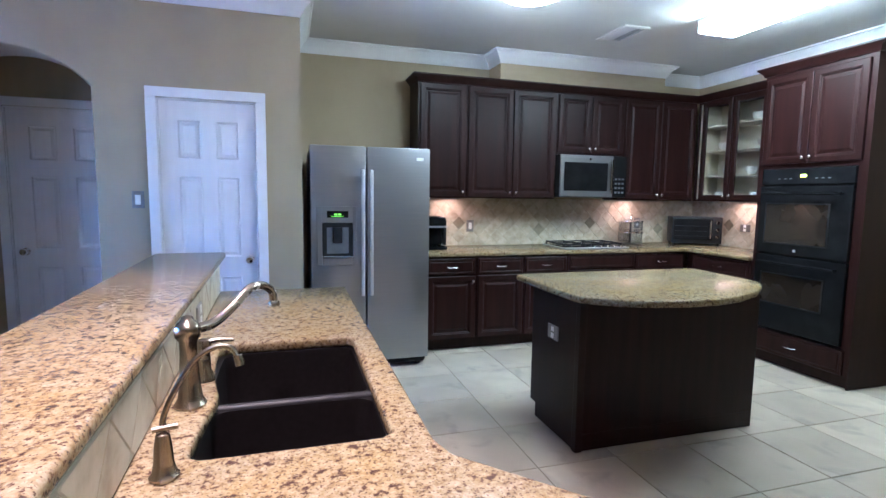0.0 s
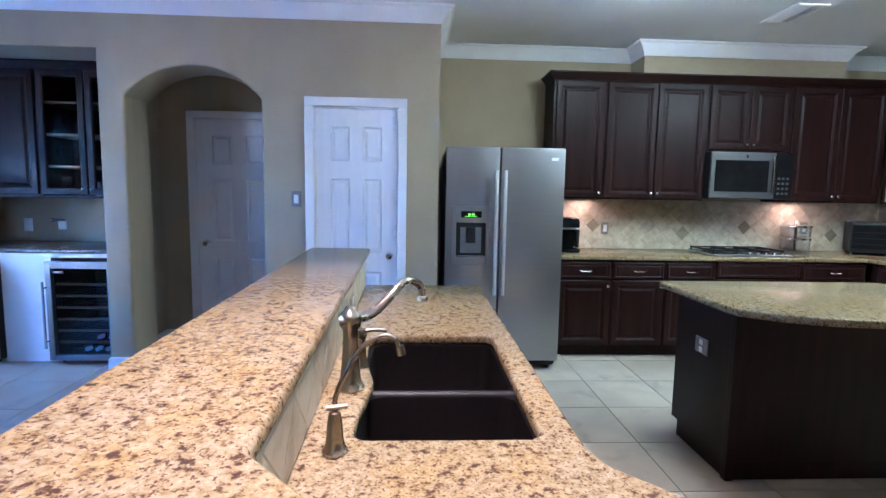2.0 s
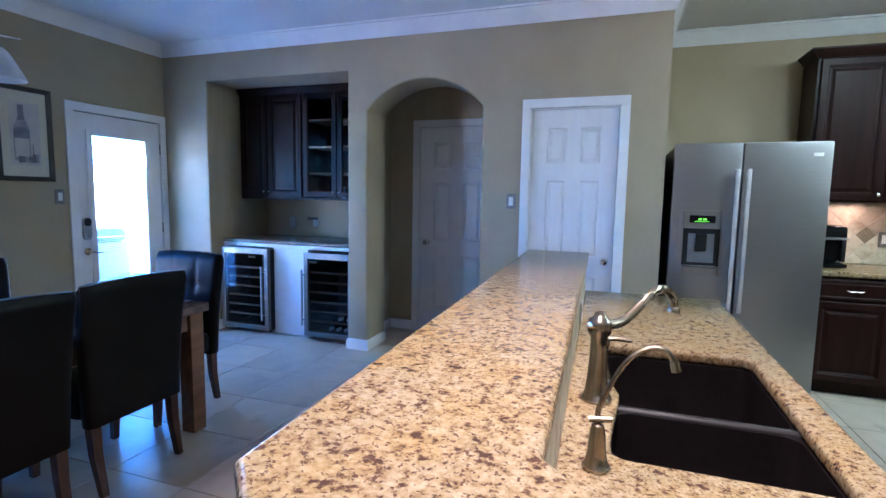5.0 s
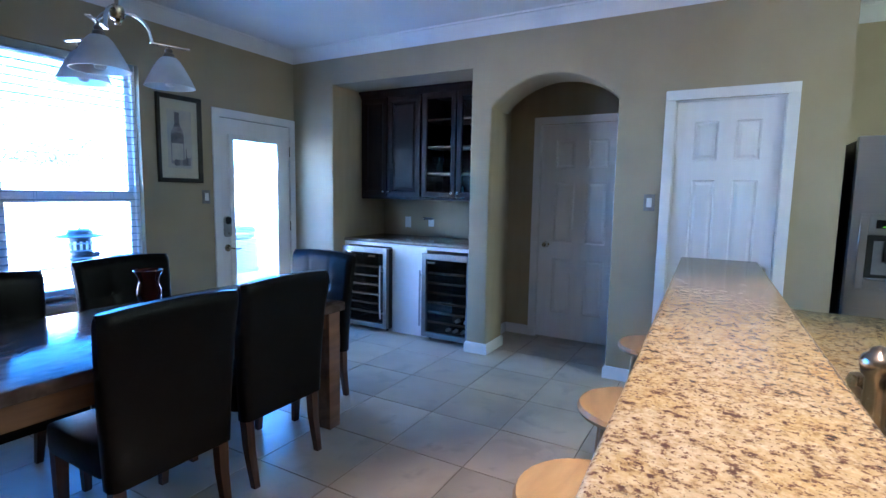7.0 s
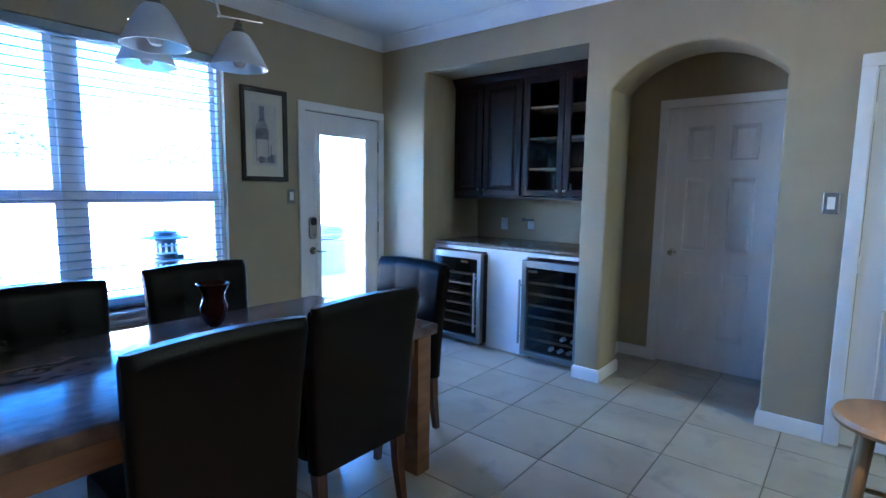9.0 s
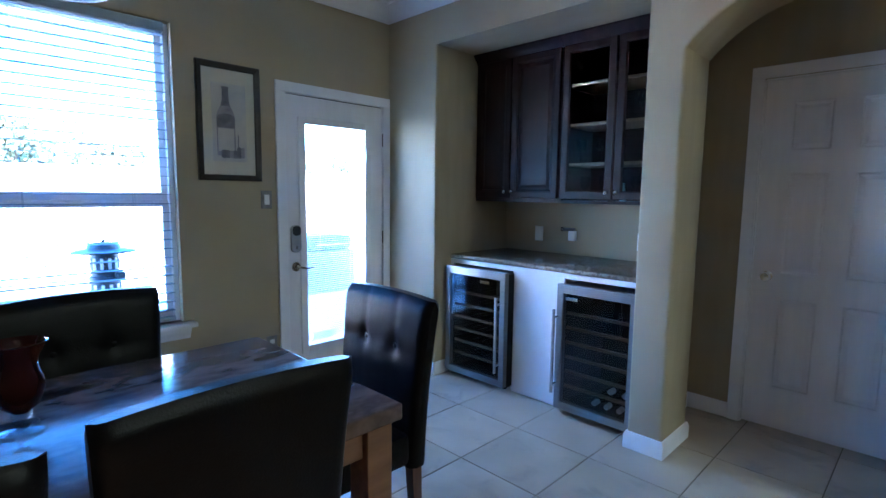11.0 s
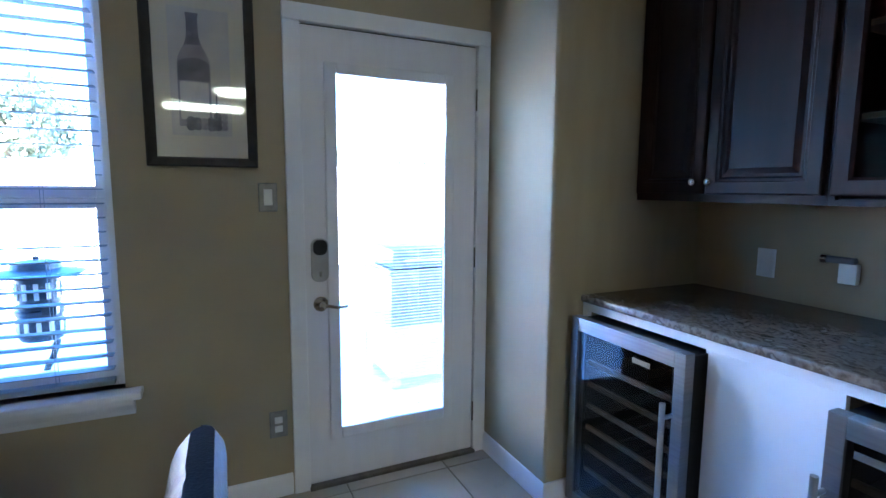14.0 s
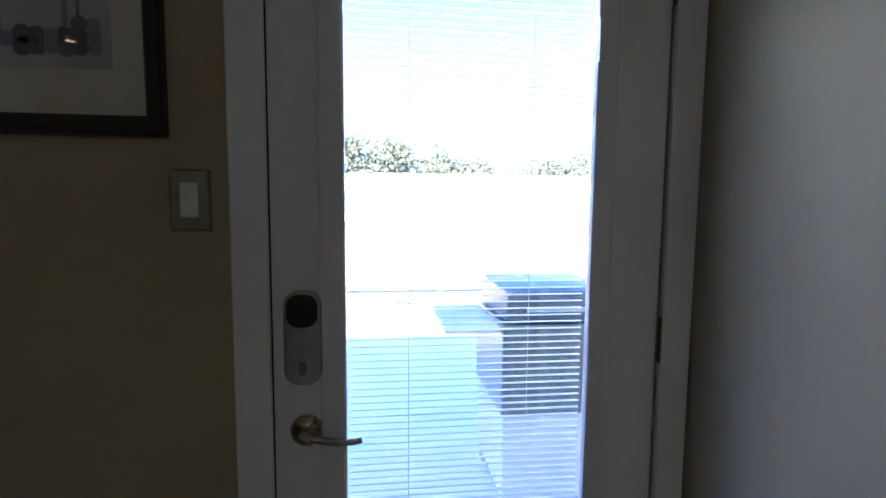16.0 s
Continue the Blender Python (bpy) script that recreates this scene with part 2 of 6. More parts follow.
BLUEGLASS = mat("pale_blue_glass", 0.1, ramp=[(0.3, 0.5, 0.58), (0.42, 0.62, 0.68)], scale=6)
SINKM = mat("black_composite", 0.42, ramp=[(0.005, 0.004, 0.004), (0.009, 0.007, 0.007)], scale=60, bump=0.05, bump_scale=400, spec=0.2)
LEATHER = mat("black_leather", 0.36, ramp=[(0.0035, 0.003, 0.0032), (0.006, 0.005, 0.0052)], scale=9, bump=0.2, bump_scale=190, wear=0.08, spec=0.12)
LEGWOOD = mat("brown_leg_wood", 0.4, ramp=[(0.055, 0.022, 0.012), (0.1, 0.042, 0.022)], scale=8, stretch=(5, 5, 0.5), bump=0.1)
TABLEWOOD = mat("brown_table_wood", 0.42, ramp=[(0.13, 0.06, 0.03), (0.22, 0.11, 0.055)], scale=7, stretch=(3, 0.5, 3), bump=0.12)
MARBLE = mat("polished_brown_marble", 0.15, ramp=[(0.02, 0.015, 0.013), (0.1, 0.066, 0.055), (0.15, 0.105, 0.09), (0.075, 0.05, 0.042), (0.17, 0.125, 0.11)], scale=3.6, detail=7, stretch=(2.2, 1.0, 1), wear=0.03, spec=0.14)
STOOLW = mat("natural_stool_wood", 0.38, ramp=[(0.27, 0.17, 0.07), (0.36, 0.235, 0.1)], scale=5, stretch=(6, 1, 1), bump=0.08)
# White slats in use; their backlit blue-grey shade is put into this colour.
BLINDM = mat("backlit_shade_blind", 0.85, ramp=[(0.3, 0.36, 0.41), (0.36, 0.42, 0.46)], scale=5, spec=0.05)
DOORSLAT = mat("white_slim_slat", 0.45, ramp=[(0.74, 0.76, 0.78), (0.8, 0.81, 0.82)], scale=5)
PANE = glass("clear_pane")
CABPANE = glass("thin_cabinet_pane", (0.85, 0.85, 0.85), 0.02, 0.05, 0.0008)
DARKPANE = glass("smoked_pane", (0.72, 0.73, 0.75))
SATIN = mat("satin_aluminium", 0.38, 0.75, ramp=[(0.66, 0.67, 0.69), (0.74, 0.75, 0.77)], scale=12, wear=0.05)
SHELFW = mat("wine_shelf_wood", 0.5, ramp=[(0.34, 0.25, 0.17), (0.44, 0.34, 0.24)], scale=9, stretch=(1, 6, 6))
SHADE = mat("frosted_alabaster_glass", 0.35, ramp=[(0.5, 0.53, 0.57), (0.66, 0.69, 0.73)], scale=7, detail=6)
SHADE.node_tree.nodes["Principled BSDF"].inputs["Transmission Weight"].default_value = 0.45
LIGHT = glow("lit_diffuser", (0.87, 1.0, 0.71), 2.1)
DISPLAY = glow("green_display", (0.25, 0.8, 0.05), 0.045)
AMBER = glow("amber_display", (0.85, 1.0, 0.05), 0.3)
PLATE = mat("white_plastic", 0.35, ramp=[(0.72, 0.72, 0.71), (0.78, 0.78, 0.77)], scale=9)
PEWTER = mat("pewter_plate", 0.35, 0.7, ramp=[(0.2, 0.19, 0.18), (0.29, 0.28, 0.26)], scale=25, bump=0.2)
PAPER = mat("cream_mat_board", 0.8, ramp=[(0.56, 0.52, 0.42), (0.62, 0.58, 0.48)], scale=4)
PRINT = mat("blue_grey_print", 0.8, ramp=[(0.42, 0.41, 0.43), (0.56, 0.53, 0.49)], scale=9, detail=6)
INKMID = mat("faded_print_ink", 0.8, ramp=[(0.2, 0.19, 0.24), (0.34, 0.32, 0.36)], scale=18, detail=6)
INK = mat("dark_print_ink", 0.8, ramp=[(0.09, 0.09, 0.12), (0.22, 0.21, 0.26)], scale=22, detail=6)
FRAMEM = mat("dark_picture_frame", 0.45, ramp=[(0.018, 0.013, 0.011), (0.035, 0.026, 0.021)], scale=14, bump=0.3)
REDGLASS = mat("dark_red_glass", 0.12, ramp=[(0.016, 0.004, 0.004), (0.03, 0.007, 0.006)], scale=4, spec=0.3)
CONCRETE = mat("patio_concrete", 0.9, ramp=[(0.66, 0.65, 0.62), (0.74, 0.72, 0.69)], scale=2.5, detail=7, bump=0.2)
LAWN = mat("dry_lawn", 0.95, ramp=[(0.34, 0.33, 0.22), (0.46, 0.43, 0.3)], scale=0.8, detail=8, bump=0.5)
LEAF = mat("tree_leaf", 0.7, ramp=[(0.12, 0.15, 0.095), (0.18, 0.21, 0.14)], scale=1.2)
BARK = mat("bark", 0.9, ramp=[(0.08, 0.06, 0.045), (0.15, 0.12, 0.09)], scale=9, bump=0.6)
SIDING = mat("pale_outdoor_wall", 0.8, ramp=[(0.6, 0.58, 0.54), (0.68, 0.66, 0.62)], scale=3, bump=0.2)
BLUEMETAL = mat("blue_grey_metal", 0.4, 0.3, ramp=[(0.022, 0.036, 0.048), (0.035, 0.055, 0.07)], scale=9)
GLASSWARE = glass("glassware", (0.9, 0.93, 0.95), 0.02)
CERAMIC = mat("white_ceramic", 0.2, ramp=[(0.7, 0.69, 0.66), (0.76, 0.75, 0.72)], scale=5)

# ---- mesh helpers ----


def mesh_of(bm, name):
    bmesh.ops.recalc_face_normals(bm, faces=bm.faces)
    me = bpy.data.meshes.new(name)
    bm.to_mesh(me)
    bm.free()
    return me


def part(name, bm, material, parent=None, label="", smooth=False):
    me = mesh_of(bm, name)
    me.materials.append(material)
    if smooth:
        me.shade_smooth()
        me.set_sharp_from_angle(angle=radians(40))
    ob = new(name, me)
    ob.parent = parent
    return tagged(ob, label)


def thing(name, label, category, m=None, group="", kind=""):
    ob = new(name)
    ob.empty_display_size = 0.1
    if m is not None:
        ob.matrix_world = m
    return tagged(ob, label, category, group, kind)


def box(bm, x0, y0, z0, x1, y1, z1, bevel=0.0, seg=2):
    r = bmesh.ops.create_cube(bm, size=1, matrix=Matrix.LocRotScale(((x0 + x1) / 2, (y0 + y1) / 2, (z0 + z1) / 2), None, (abs(x1 - x0), abs(y1 - y0), abs(z1 - z0))))
    if bevel:
        edges = list({e for v in r["verts"] for e in v.link_edges})
        bmesh.ops.bevel(bm, geom=edges, offset=bevel, segments=seg, profile=0.6, affect="EDGES")
    return bm


def boxes(*rows, bevel=0.0):
    bm = bmesh.new()
    for row in rows:
        box(bm, *row, bevel=bevel)
    return bm


def rod(bm, a, b, r0, r1=None, seg=14, caps=True):
    a, b = Vector(a), Vector(b)
    m = Matrix.Translation((a + b) / 2) @ (b - a).to_track_quat("Z", "Y").to_matrix().to_4x4()
    bmesh.ops.create_cone(bm, cap_ends=caps, segments=seg, radius1=r0, radius2=r0 if r1 is None else r1, depth=(b - a).length, matrix=m)
    return bm


def lathe(bm, profile, at=(0, 0, 0), seg=24, turn=None):
    turn = turn or Matrix()
    rings = []
    for r, z in profile:
        rings.append([bm.verts.new(Vector(at) + turn @ Vector((r * math.cos(2 * math.pi * k / seg), r * math.sin(2 * math.pi * k / seg), z))) for k in range(seg)])
    for a, b in zip(rings, rings[1:]):
        for k in range(seg):
            bm.faces.new((a[k], a[(k + 1) % seg], b[(k + 1) % seg], b[k]))
    for ring in (rings[0], rings[-1]):
        if (ring[0].co - ring[seg // 2].co).length > 0.002:
            bm.faces.new(ring)
    return bm


def smooth_line(points, steps=8):
    """A Catmull-Rom curve through the points."""
    p = [Vector(q) for q in points]
    p = [2 * p[0] - p[1]] + p + [2 * p[-1] - p[-2]]
    out = []
    for a, b, c, d in zip(p, p[1:], p[2:], p[3:]):
        for k in range(steps):
            t = k / steps
            out.append(0.5 * (2 * b + (c - a) * t + (2 * a - 5 * b + 4 * c - d) * t * t + (3 * b - a - 3 * c + d) * t ** 3))
    return out + [p[-2]]


def tube(bm, points, radius, seg=12, end=None):
    rings = []
    up = Vector((0, 0, 1))
    for k, q in enumerate(points):
        d = (points[min(k + 1, len(points) - 1)] - points[max(k - 1, 0)]).normalized()
        side = d.cross(up)
        if side.length < 0.05:
            side = d.cross(Vector((0, 1, 0)))
        side.normalize()
        other = side.cross(d)
        r = radius if end is None else radius + (end - radius) * k / (len(points) - 1)
        rings.append([bm.verts.new(q + r * (math.cos(2 * math.pi * j / seg) * side + math.sin(2 * math.pi * j / seg) * other)) for j in range(seg)])
    for a, b in zip(rings, rings[1:]):
        for j in range(seg):
            bm.faces.new((a[j], a[(j + 1) % seg], b[(j + 1) % seg], b[j]))
    bm.faces.new(rings[0])
    bm.faces.new(rings[-1])
    return bm


def slab(outline, z0, z1, holes=(), bevel=0.0, seg=3):
    """A plate with the given outline and holes, its upper and lower edges rounded."""
    bm = bmesh.new()
    edges = []
    for loop in (outline, *holes):
        vs = [bm.verts.new((x, y, z1)) for x, y in loop]
        edges += [bm.edges.new((a, b)) for a, b in zip(vs, vs[1:] + vs[:1])]
    bmesh.ops.triangle_fill(bm, edges=edges, use_beauty=True)
    r = bmesh.ops.extrude_face_region(bm, geom=list(bm.faces))
    for g in r["geom"]:
        if isinstance(g, bmesh.types.BMVert):
            g.co.z = z0
    bmesh.ops.recalc_face_normals(bm, faces=bm.faces)
    if bevel:
        rims = [e for e in bm.edges if len(e.link_faces) == 2 and abs(e.verts[0].co.z - e.verts[1].co.z) < 1e-5 and e.calc_face_angle() > 1.0]
        bmesh.ops.bevel(bm, geom=rims, offset=bevel, segments=seg, profile=0.5, affect="EDGES")
    return bm


def rounded(x0, y0, x1, y1, r, n=5):
    out = []
    for cx, cy, a in ((x1 - r, y1 - r, 0), (x0 + r, y1 - r, 90), (x0 + r, y0 + r, 180), (x1 - r, y0 + r, 270)):
        out += [(cx + r * math.cos(radians(a + 90 * k / n)), cy + r * math.sin(radians(a + 90 * k / n))) for k in range(n + 1)]
    return out


def rings(bm, x0, z0, x1, z1, steps, cap=True):
    """Nested rectangles in the x-z plane, each given by its inset and its y."""
    last = None
    for inset, y in steps:
        now = [bm.verts.new((x, y, z)) for x, z in ((x0 + inset, z0 + inset), (x1 - inset, z0 + inset), (x1 - inset, z1 - inset), (x0 + inset, z1 - inset))]
        if last:
            for k in range(4):
                bm.faces.new((last[k], last[(k + 1) % 4], now[(k + 1) % 4], now[k]))
        last = now
    if cap:
        bm.faces.new(last)


def panel_door(w, h, t=0.02, stile=0.055):
    """A cabinet door with a raised centre panel; its front looks to -y, its back lies at y = 0."""
    bm = bmesh.new()
    rings(bm, 0, 0, w, h, [(0, 0), (0, -t + 0.004), (0.005, -t), (stile - 0.012, -t), (stile - 0.008, -t + 0.003), (stile, -t + 0.004),
                           (stile + 0.006, -t + 0.011), (stile + 0.016, -t + 0.011), (stile + 0.036, -t + 0.004)])
    bm.faces.new([bm.verts.new(c) for c in ((0, 0, 0), (0, 0, h), (w, 0, h), (w, 0, 0))])
    bmesh.ops.remove_doubles(bm, verts=bm.verts, dist=1e-5)
    return bm


def drawer_front(w, h, t=0.02):
    bm = bmesh.new()
    rings(bm, 0, 0, w, h, [(0, 0), (0, -t + 0.006), (0.008, -t), (0.02, -t), (0.025, -t + 0.003), (0.03, -t + 0.003), (0.034, -t)])
    bm.faces.new([bm.verts.new(c) for c in ((0, 0, 0), (0, 0, h), (w, 0, h), (w, 0, 0))])
    bmesh.ops.remove_doubles(bm, verts=bm.verts, dist=1e-5)
    return bm


def glass_door_frame(w, h, t=0.02, stile=0.055):
    bm = bmesh.new()
    rings(bm, 0, 0, w, h, [(0, 0), (0, -t + 0.004), (0.005, -t), (stile - 0.01, -t), (stile, -t + 0.008), (stile, 0), (0, 0)], cap=False)
    bmesh.ops.remove_doubles(bm, verts=bm.verts, dist=1e-5)
    return bm


def knob_mesh():
    bm = bmesh.new()
    lathe(bm, [(0.006, 0), (0.005, 0.012), (0.0135, 0.018), (0.015, 0.024), (0.011, 0.029), (0.001, 0.031)], seg=14, turn=Matrix.Rotation(radians(90), 4, "X"))
    return bm


def pull_mesh(w=0.1):
    bm = bmesh.new()
    tube(bm, smooth_line([(-w / 2, 0, 0), (-w / 2, -0.018, 0), (-w / 4, -0.028, -0.006), (0, -0.03, -0.002), (w / 4, -0.028, -0.006), (w / 2, -0.018, 0), (w / 2, 0, 0)], 4), 0.0045, 8)
    return bm


KNOB = mesh_of(knob_mesh(), "knob")
KNOB.materials.append(CHROME)
PULL = mesh_of(pull_mesh(), "handle")
PULL.materials.append(CHROME)
for me in (KNOB, PULL):
    me.shade_smooth()


def fitting(name, me, parent, at):
    ob = new(name, me)
    ob.parent, ob.location = parent, at
    return ob


def sweep(path, profile, closed=False):
    """A moulding along a plan path: the profile's u stands out to the path's right, v is the height."""
    bm = bmesh.new()
    pts = [Vector((x, y, 0)) for x, y in path]
    rows = []
    for k, q in enumerate(pts):
        d0 = (q - pts[k - 1]).normalized() if k > 0 else None
        d1 = (pts[k + 1] - q).normalized() if k < len(pts) - 1 else None
        d0, d1 = d0 or d1, d1 or d0
        n0, n1 = Vector((d0.y, -d0.x, 0)), Vector((d1.y, -d1.x, 0))
        n = (n0 + n1).normalized()
        n /= max(0.3, n.dot(n0))
        rows.append([bm.verts.new(q + n * u + Vector((0, 0, v))) for u, v in profile])
    for a, b in zip(rows, rows[1:]):
        for j in range(len(profile)):
            bm.faces.new((a[j], a[(j + 1) % len(profile)], b[(j + 1) % len(profile)], b[j]))
    bm.faces.new(rows[0])
    bm.faces.new(rows[-1])
    return bm

# ---- structure ----
H = 2.78          # ceiling
YA, XL, YB, XR, YS = 7.6, -3.86, 8.54, 5.17, 0.8


def structure(name, bm, material, label, category, smooth=False):
    ob = part(name, bm, material, None, label, smooth)
    return tagged(ob, label, category, kind="structure")


def arch_head(x0, x1, spring, rise, y0, y1, top, r=0.018):
    """The wall above a segmental arch, its front edge rounded."""
    bm = bmesh.new()
    n, q = 32, 4
    half = (x1 - x0) / 2
    radius = (half * half + rise * rise) / (2 * rise)
    sweep_angle = math.asin(half / radius)
    curve = [Vector((x0 + half + radius * math.sin(a), 0, spring + rise - radius * (1 - math.cos(a)))) for a in (sweep_angle * (2 * k / n - 1) for k in range(n + 1))]
    rows = []
    for k, c in enumerate(curve):
        d = curve[min(n, k + 1)] - curve[max(0, k - 1)]
        out = Vector((-d.z, 0, d.x)).normalized() if 0 < k < n else Vector((-1 if k == 0 else 1, 0, 0))
        row = [c + Vector((0, y1, 0))]
        row += [c + out * (r * (1 - math.cos(a))) + Vector((0, y0 + r * (1 - math.sin(a)), 0)) for a in (math.pi / 2 * j / q for j in range(q + 1))]
        row.append(Vector((row[-1].x, y0, top)))
        rows.append([bm.verts.new(p) for p in row])
    for p, w in zip(rows, rows[1:]):
        for j in range(len(p) - 1):
            bm.faces.new((p[j], p[j + 1], w[j + 1], w[j]))
    return bm


def bullnose(bm, x0, y0, z0, x1, y1, z1, corners, r=0.018):
    """A length of wall whose named upright corners are rounded."""
    one = bmesh.new()
    box(one, x0, y0, z0, x1, y1, z1)
    edge = [e for e in one.edges if abs(e.verts[0].co.z - e.verts[1].co.z) > 0.01 and any(abs(e.verts[0].co.x - x) < 1e-4 and abs(e.verts[0].co.y - y) < 1e-4 for x, y in corners)]
    bmesh.ops.bevel(one, geom=edge, offset=r, segments=4, profile=0.5, affect="EDGES")
    me = bpy.data.meshes.new("corner")
    one.to_mesh(me)
    one.free()
    bm.from_mesh(me)


AX0, AX1 = -1.622, -0.62      # arch
NX0, NX1 = -3.328, -1.81      # bar niche
wall = boxes((XL, YA, 2.42, NX0, 8.6, H), (NX0, YA, 2.42, NX1, 8.6, H), (NX0, 8.45, 0, NX1, 8.6, 2.42), (NX1, YA, 2.42, AX0 - 0.018, 7.95, H),
             (AX1 + 0.018, YA, 2.085, -0.24, 7.72, H), (AX1, 7.72, 0, -0.5, 7.95, H), (-0.24, YA, 2.045, 0.405, 7.72, H), (0.405, YA, 0, 0.715, 7.72, H), bevel=0.0)
bullnose(wall, XL, YA, 0, NX0, 8.6, 2.42, [(NX0, YA)])
bullnose(wall, NX1, YA, 2.085, AX0 - 0.018, 7.95, 2.42, [(NX1, YA)])
bullnose(wall, NX1, YA, 0, AX0, 7.95, 2.085, [(NX1, YA), (AX0, YA), (AX0, 7.95)])
bullnose(wall, AX1, YA, 0, -0.24, 7.72, 2.085, [(AX1, YA)])
spandrel = arch_head(AX0, AX1, 2.085, 0.232, YA, 7.95, H)
tmp = bpy.data.meshes.new("arch")
spandrel.to_mesh(tmp)
wall.from_mesh(tmp)
structure("wall_north", wall, WALL, "khaki painted wall with an arched opening and a bar niche", "wall", True)
structure("wall_hall_side", boxes((NX1, 7.95, 0, -1.78, 8.6, H)), WALL, "khaki painted side wall of the small hall", "wall")
structure("wall_hall_end", boxes((-1.78, 8.42, 0, -1.5, 8.6, H), (-1.5, 8.42, 2.06, -0.68, 8.6, H), (-0.68, 8.42, 0, -0.38, 8.6, H)), WALL, "khaki painted end wall of the small hall round its door", "wall")
structure("wall_hall_east", boxes((-0.5, 7.95, 0, -0.38, 8.42, H)), WALL, "khaki painted side wall of the small hall", "wall")
structure("wall_recess", boxes((0.595, 7.72, 0, 0.715, YB, H)), WALL, "khaki painted side wall beside the refrigerator", "wall")
# Unseen wall added behind the two doors so no sky light leaks under them.
structure("leak_wall", boxes((-2.0, 8.601, 0, 0.594, 8.7, H)), WALL, "plain unseen wall added to keep sky light out of hall and pantry", "wall")
structure("wall_kitchen", boxes((0.595, YB, 0, XR + 0.13, YB + 0.12, H)), WALL, "olive khaki painted kitchen wall", "wall")
structure("soffit", boxes((2.565, 8.25, 2.5, 4.445, YB - 0.001, H)), WALL, "olive khaki painted soffit box above the cabinets", "wall")
structure("wall_east", boxes((XR, YS, 0, XR + 0.13, YB, H)), WALL, "khaki painted wall behind the ovens", "wall")
# Unseen wall added to close the shell where the room runs on southward.
structure("closing_wall_south", boxes((XL, YS - 0.12, 0, XR, YS, H)), WALL, "plain khaki wall, unseen, added to close the open room", "wall")
WY0, WY1, WZ0, WZ1 = 4.13, 6.02, 0.59, 2.31       # window
DY0, DY1 = 6.69, 7.545                            # patio door opening
structure("wall_west", boxes((XL - 0.15, YS - 0.12, 0, XL, WY0, H), (XL - 0.15, WY0, 0, XL, WY1, WZ0), (XL - 0.15, WY0, WZ1, XL, WY1, H), (XL - 0.15, WY1, 0, XL, DY0, H),
                             (XL - 0.15, DY0, 2.045, XL, DY1, H), (XL - 0.15, DY1, 0, XL, 8.6, H)), WALL, "khaki painted wall with a window and a patio door", "wall")
structure("ceiling", boxes((XL - 0.15, YS - 0.12, H, XR + 0.13, 8.72, H + 0.12)), CEIL, "white painted ceiling", "ceiling")
CROWN = [(0, H - 0.115), (0.008, H - 0.115), (0.012, H - 0.1), (0.02, H - 0.092), (0.026, H - 0.075), (0.05, H - 0.045), (0.072, H - 0.028), (0.076, H - 0.018), (0.09, H - 0.014), (0.095, H - 0.001), (0, H - 0.001)]
structure("crown_moulding", sweep([(XL, YS), (XL, YA), (0.715, YA), (0.715, YB), (2.565, YB), (2.565, 8.25), (4.445, 8.25), (4.445, YB), (XR, YB), (XR, YS)], CROWN), TRIM, "white crown moulding under the ceiling", "moulding", True)
BASE = [(0, 0.003), (0.014, 0.003), (0.014, 0.075), (0.01, 0.085), (0.006, 0.095), (0, 0.098)]
for run in ([(XL, YS), (XL, 6.63)], [(XL, 7.585), (XL, YA), (NX0, YA), (NX0, 7.74)], [(NX1, 7.74), (NX1, YA), (AX0, YA), (AX0, 7.95), (-1.78, 7.95), (-1.78, 8.42), (-1.52, 8.42)],
            [(AX1, 7.95), (AX1, YA), (-0.305, YA)], [(0.47, YA), (0.715, YA), (0.715, YB)]):
    structure("baseboard", sweep(run, BASE), TRIM, "white painted baseboard", "baseboard", True)

# window with its sashes and sill
win = thing("window_1", "white double window with two sashes each and a deep sill", "window", pose(XL, 0, 0), kind="structure")
part("window_frame", boxes((-0.13, WY0, WZ0, -0.05, WY0 + 0.03, WZ1), (-0.13, WY1 - 0.03, WZ0, -0.05, WY1, WZ1), (-0.13, WY0 + 0.03, WZ1 - 0.03, -0.05, WY1 - 0.03, WZ1),
                           (-0.13, WY0 + 0.03, WZ0, -0.05, WY1 - 0.03, WZ0 + 0.03), (-0.14, 5.03, WZ0 + 0.03, -0.066, 5.13, WZ1 - 0.03), bevel=0.004), TRIM, win)
for a, b in ((WY0 + 0.03, 5.03), (5.13, WY1 - 0.03)):
    for z0, z1, x in ((0.62, 1.315, -0.1), (1.315, 2.28, -0.115)):
        sash = part("sash", boxes((x, a, z0, x + 0.03, a + 0.035, z1), (x, b - 0.035, z0, x + 0.03, b, z1), (x, a + 0.035, z0, x + 0.03, b - 0.035, z0 + 0.045),
                                  (x, a + 0.035, z1 - 0.04, x + 0.03, b - 0.035, z1), bevel=0.003), TRIM, win)
        pane = part("pane", boxes((x + 0.012, a + 0.03, z0 + 0.04, x + 0.016, b - 0.03, z1 - 0.035)), PANE, sash, "clear glass pane")
        pane.visible_shadow = False
sill = bmesh.new()
box(sill, -0.13, WY0 - 0.06, 0.562, 0.075, WY1 + 0.06, 0.59, bevel=0.008)
part("window_sill", sill, TRIM, win)
part("apron", sweep([(0, WY0 - 0.03), (0, WY1 + 0.03)], [(0.001, 0.49), (0.018, 0.49), (0.022, 0.51), (0.04, 0.535), (0.05, 0.561), (0.001, 0.561)]), TRIM, win)

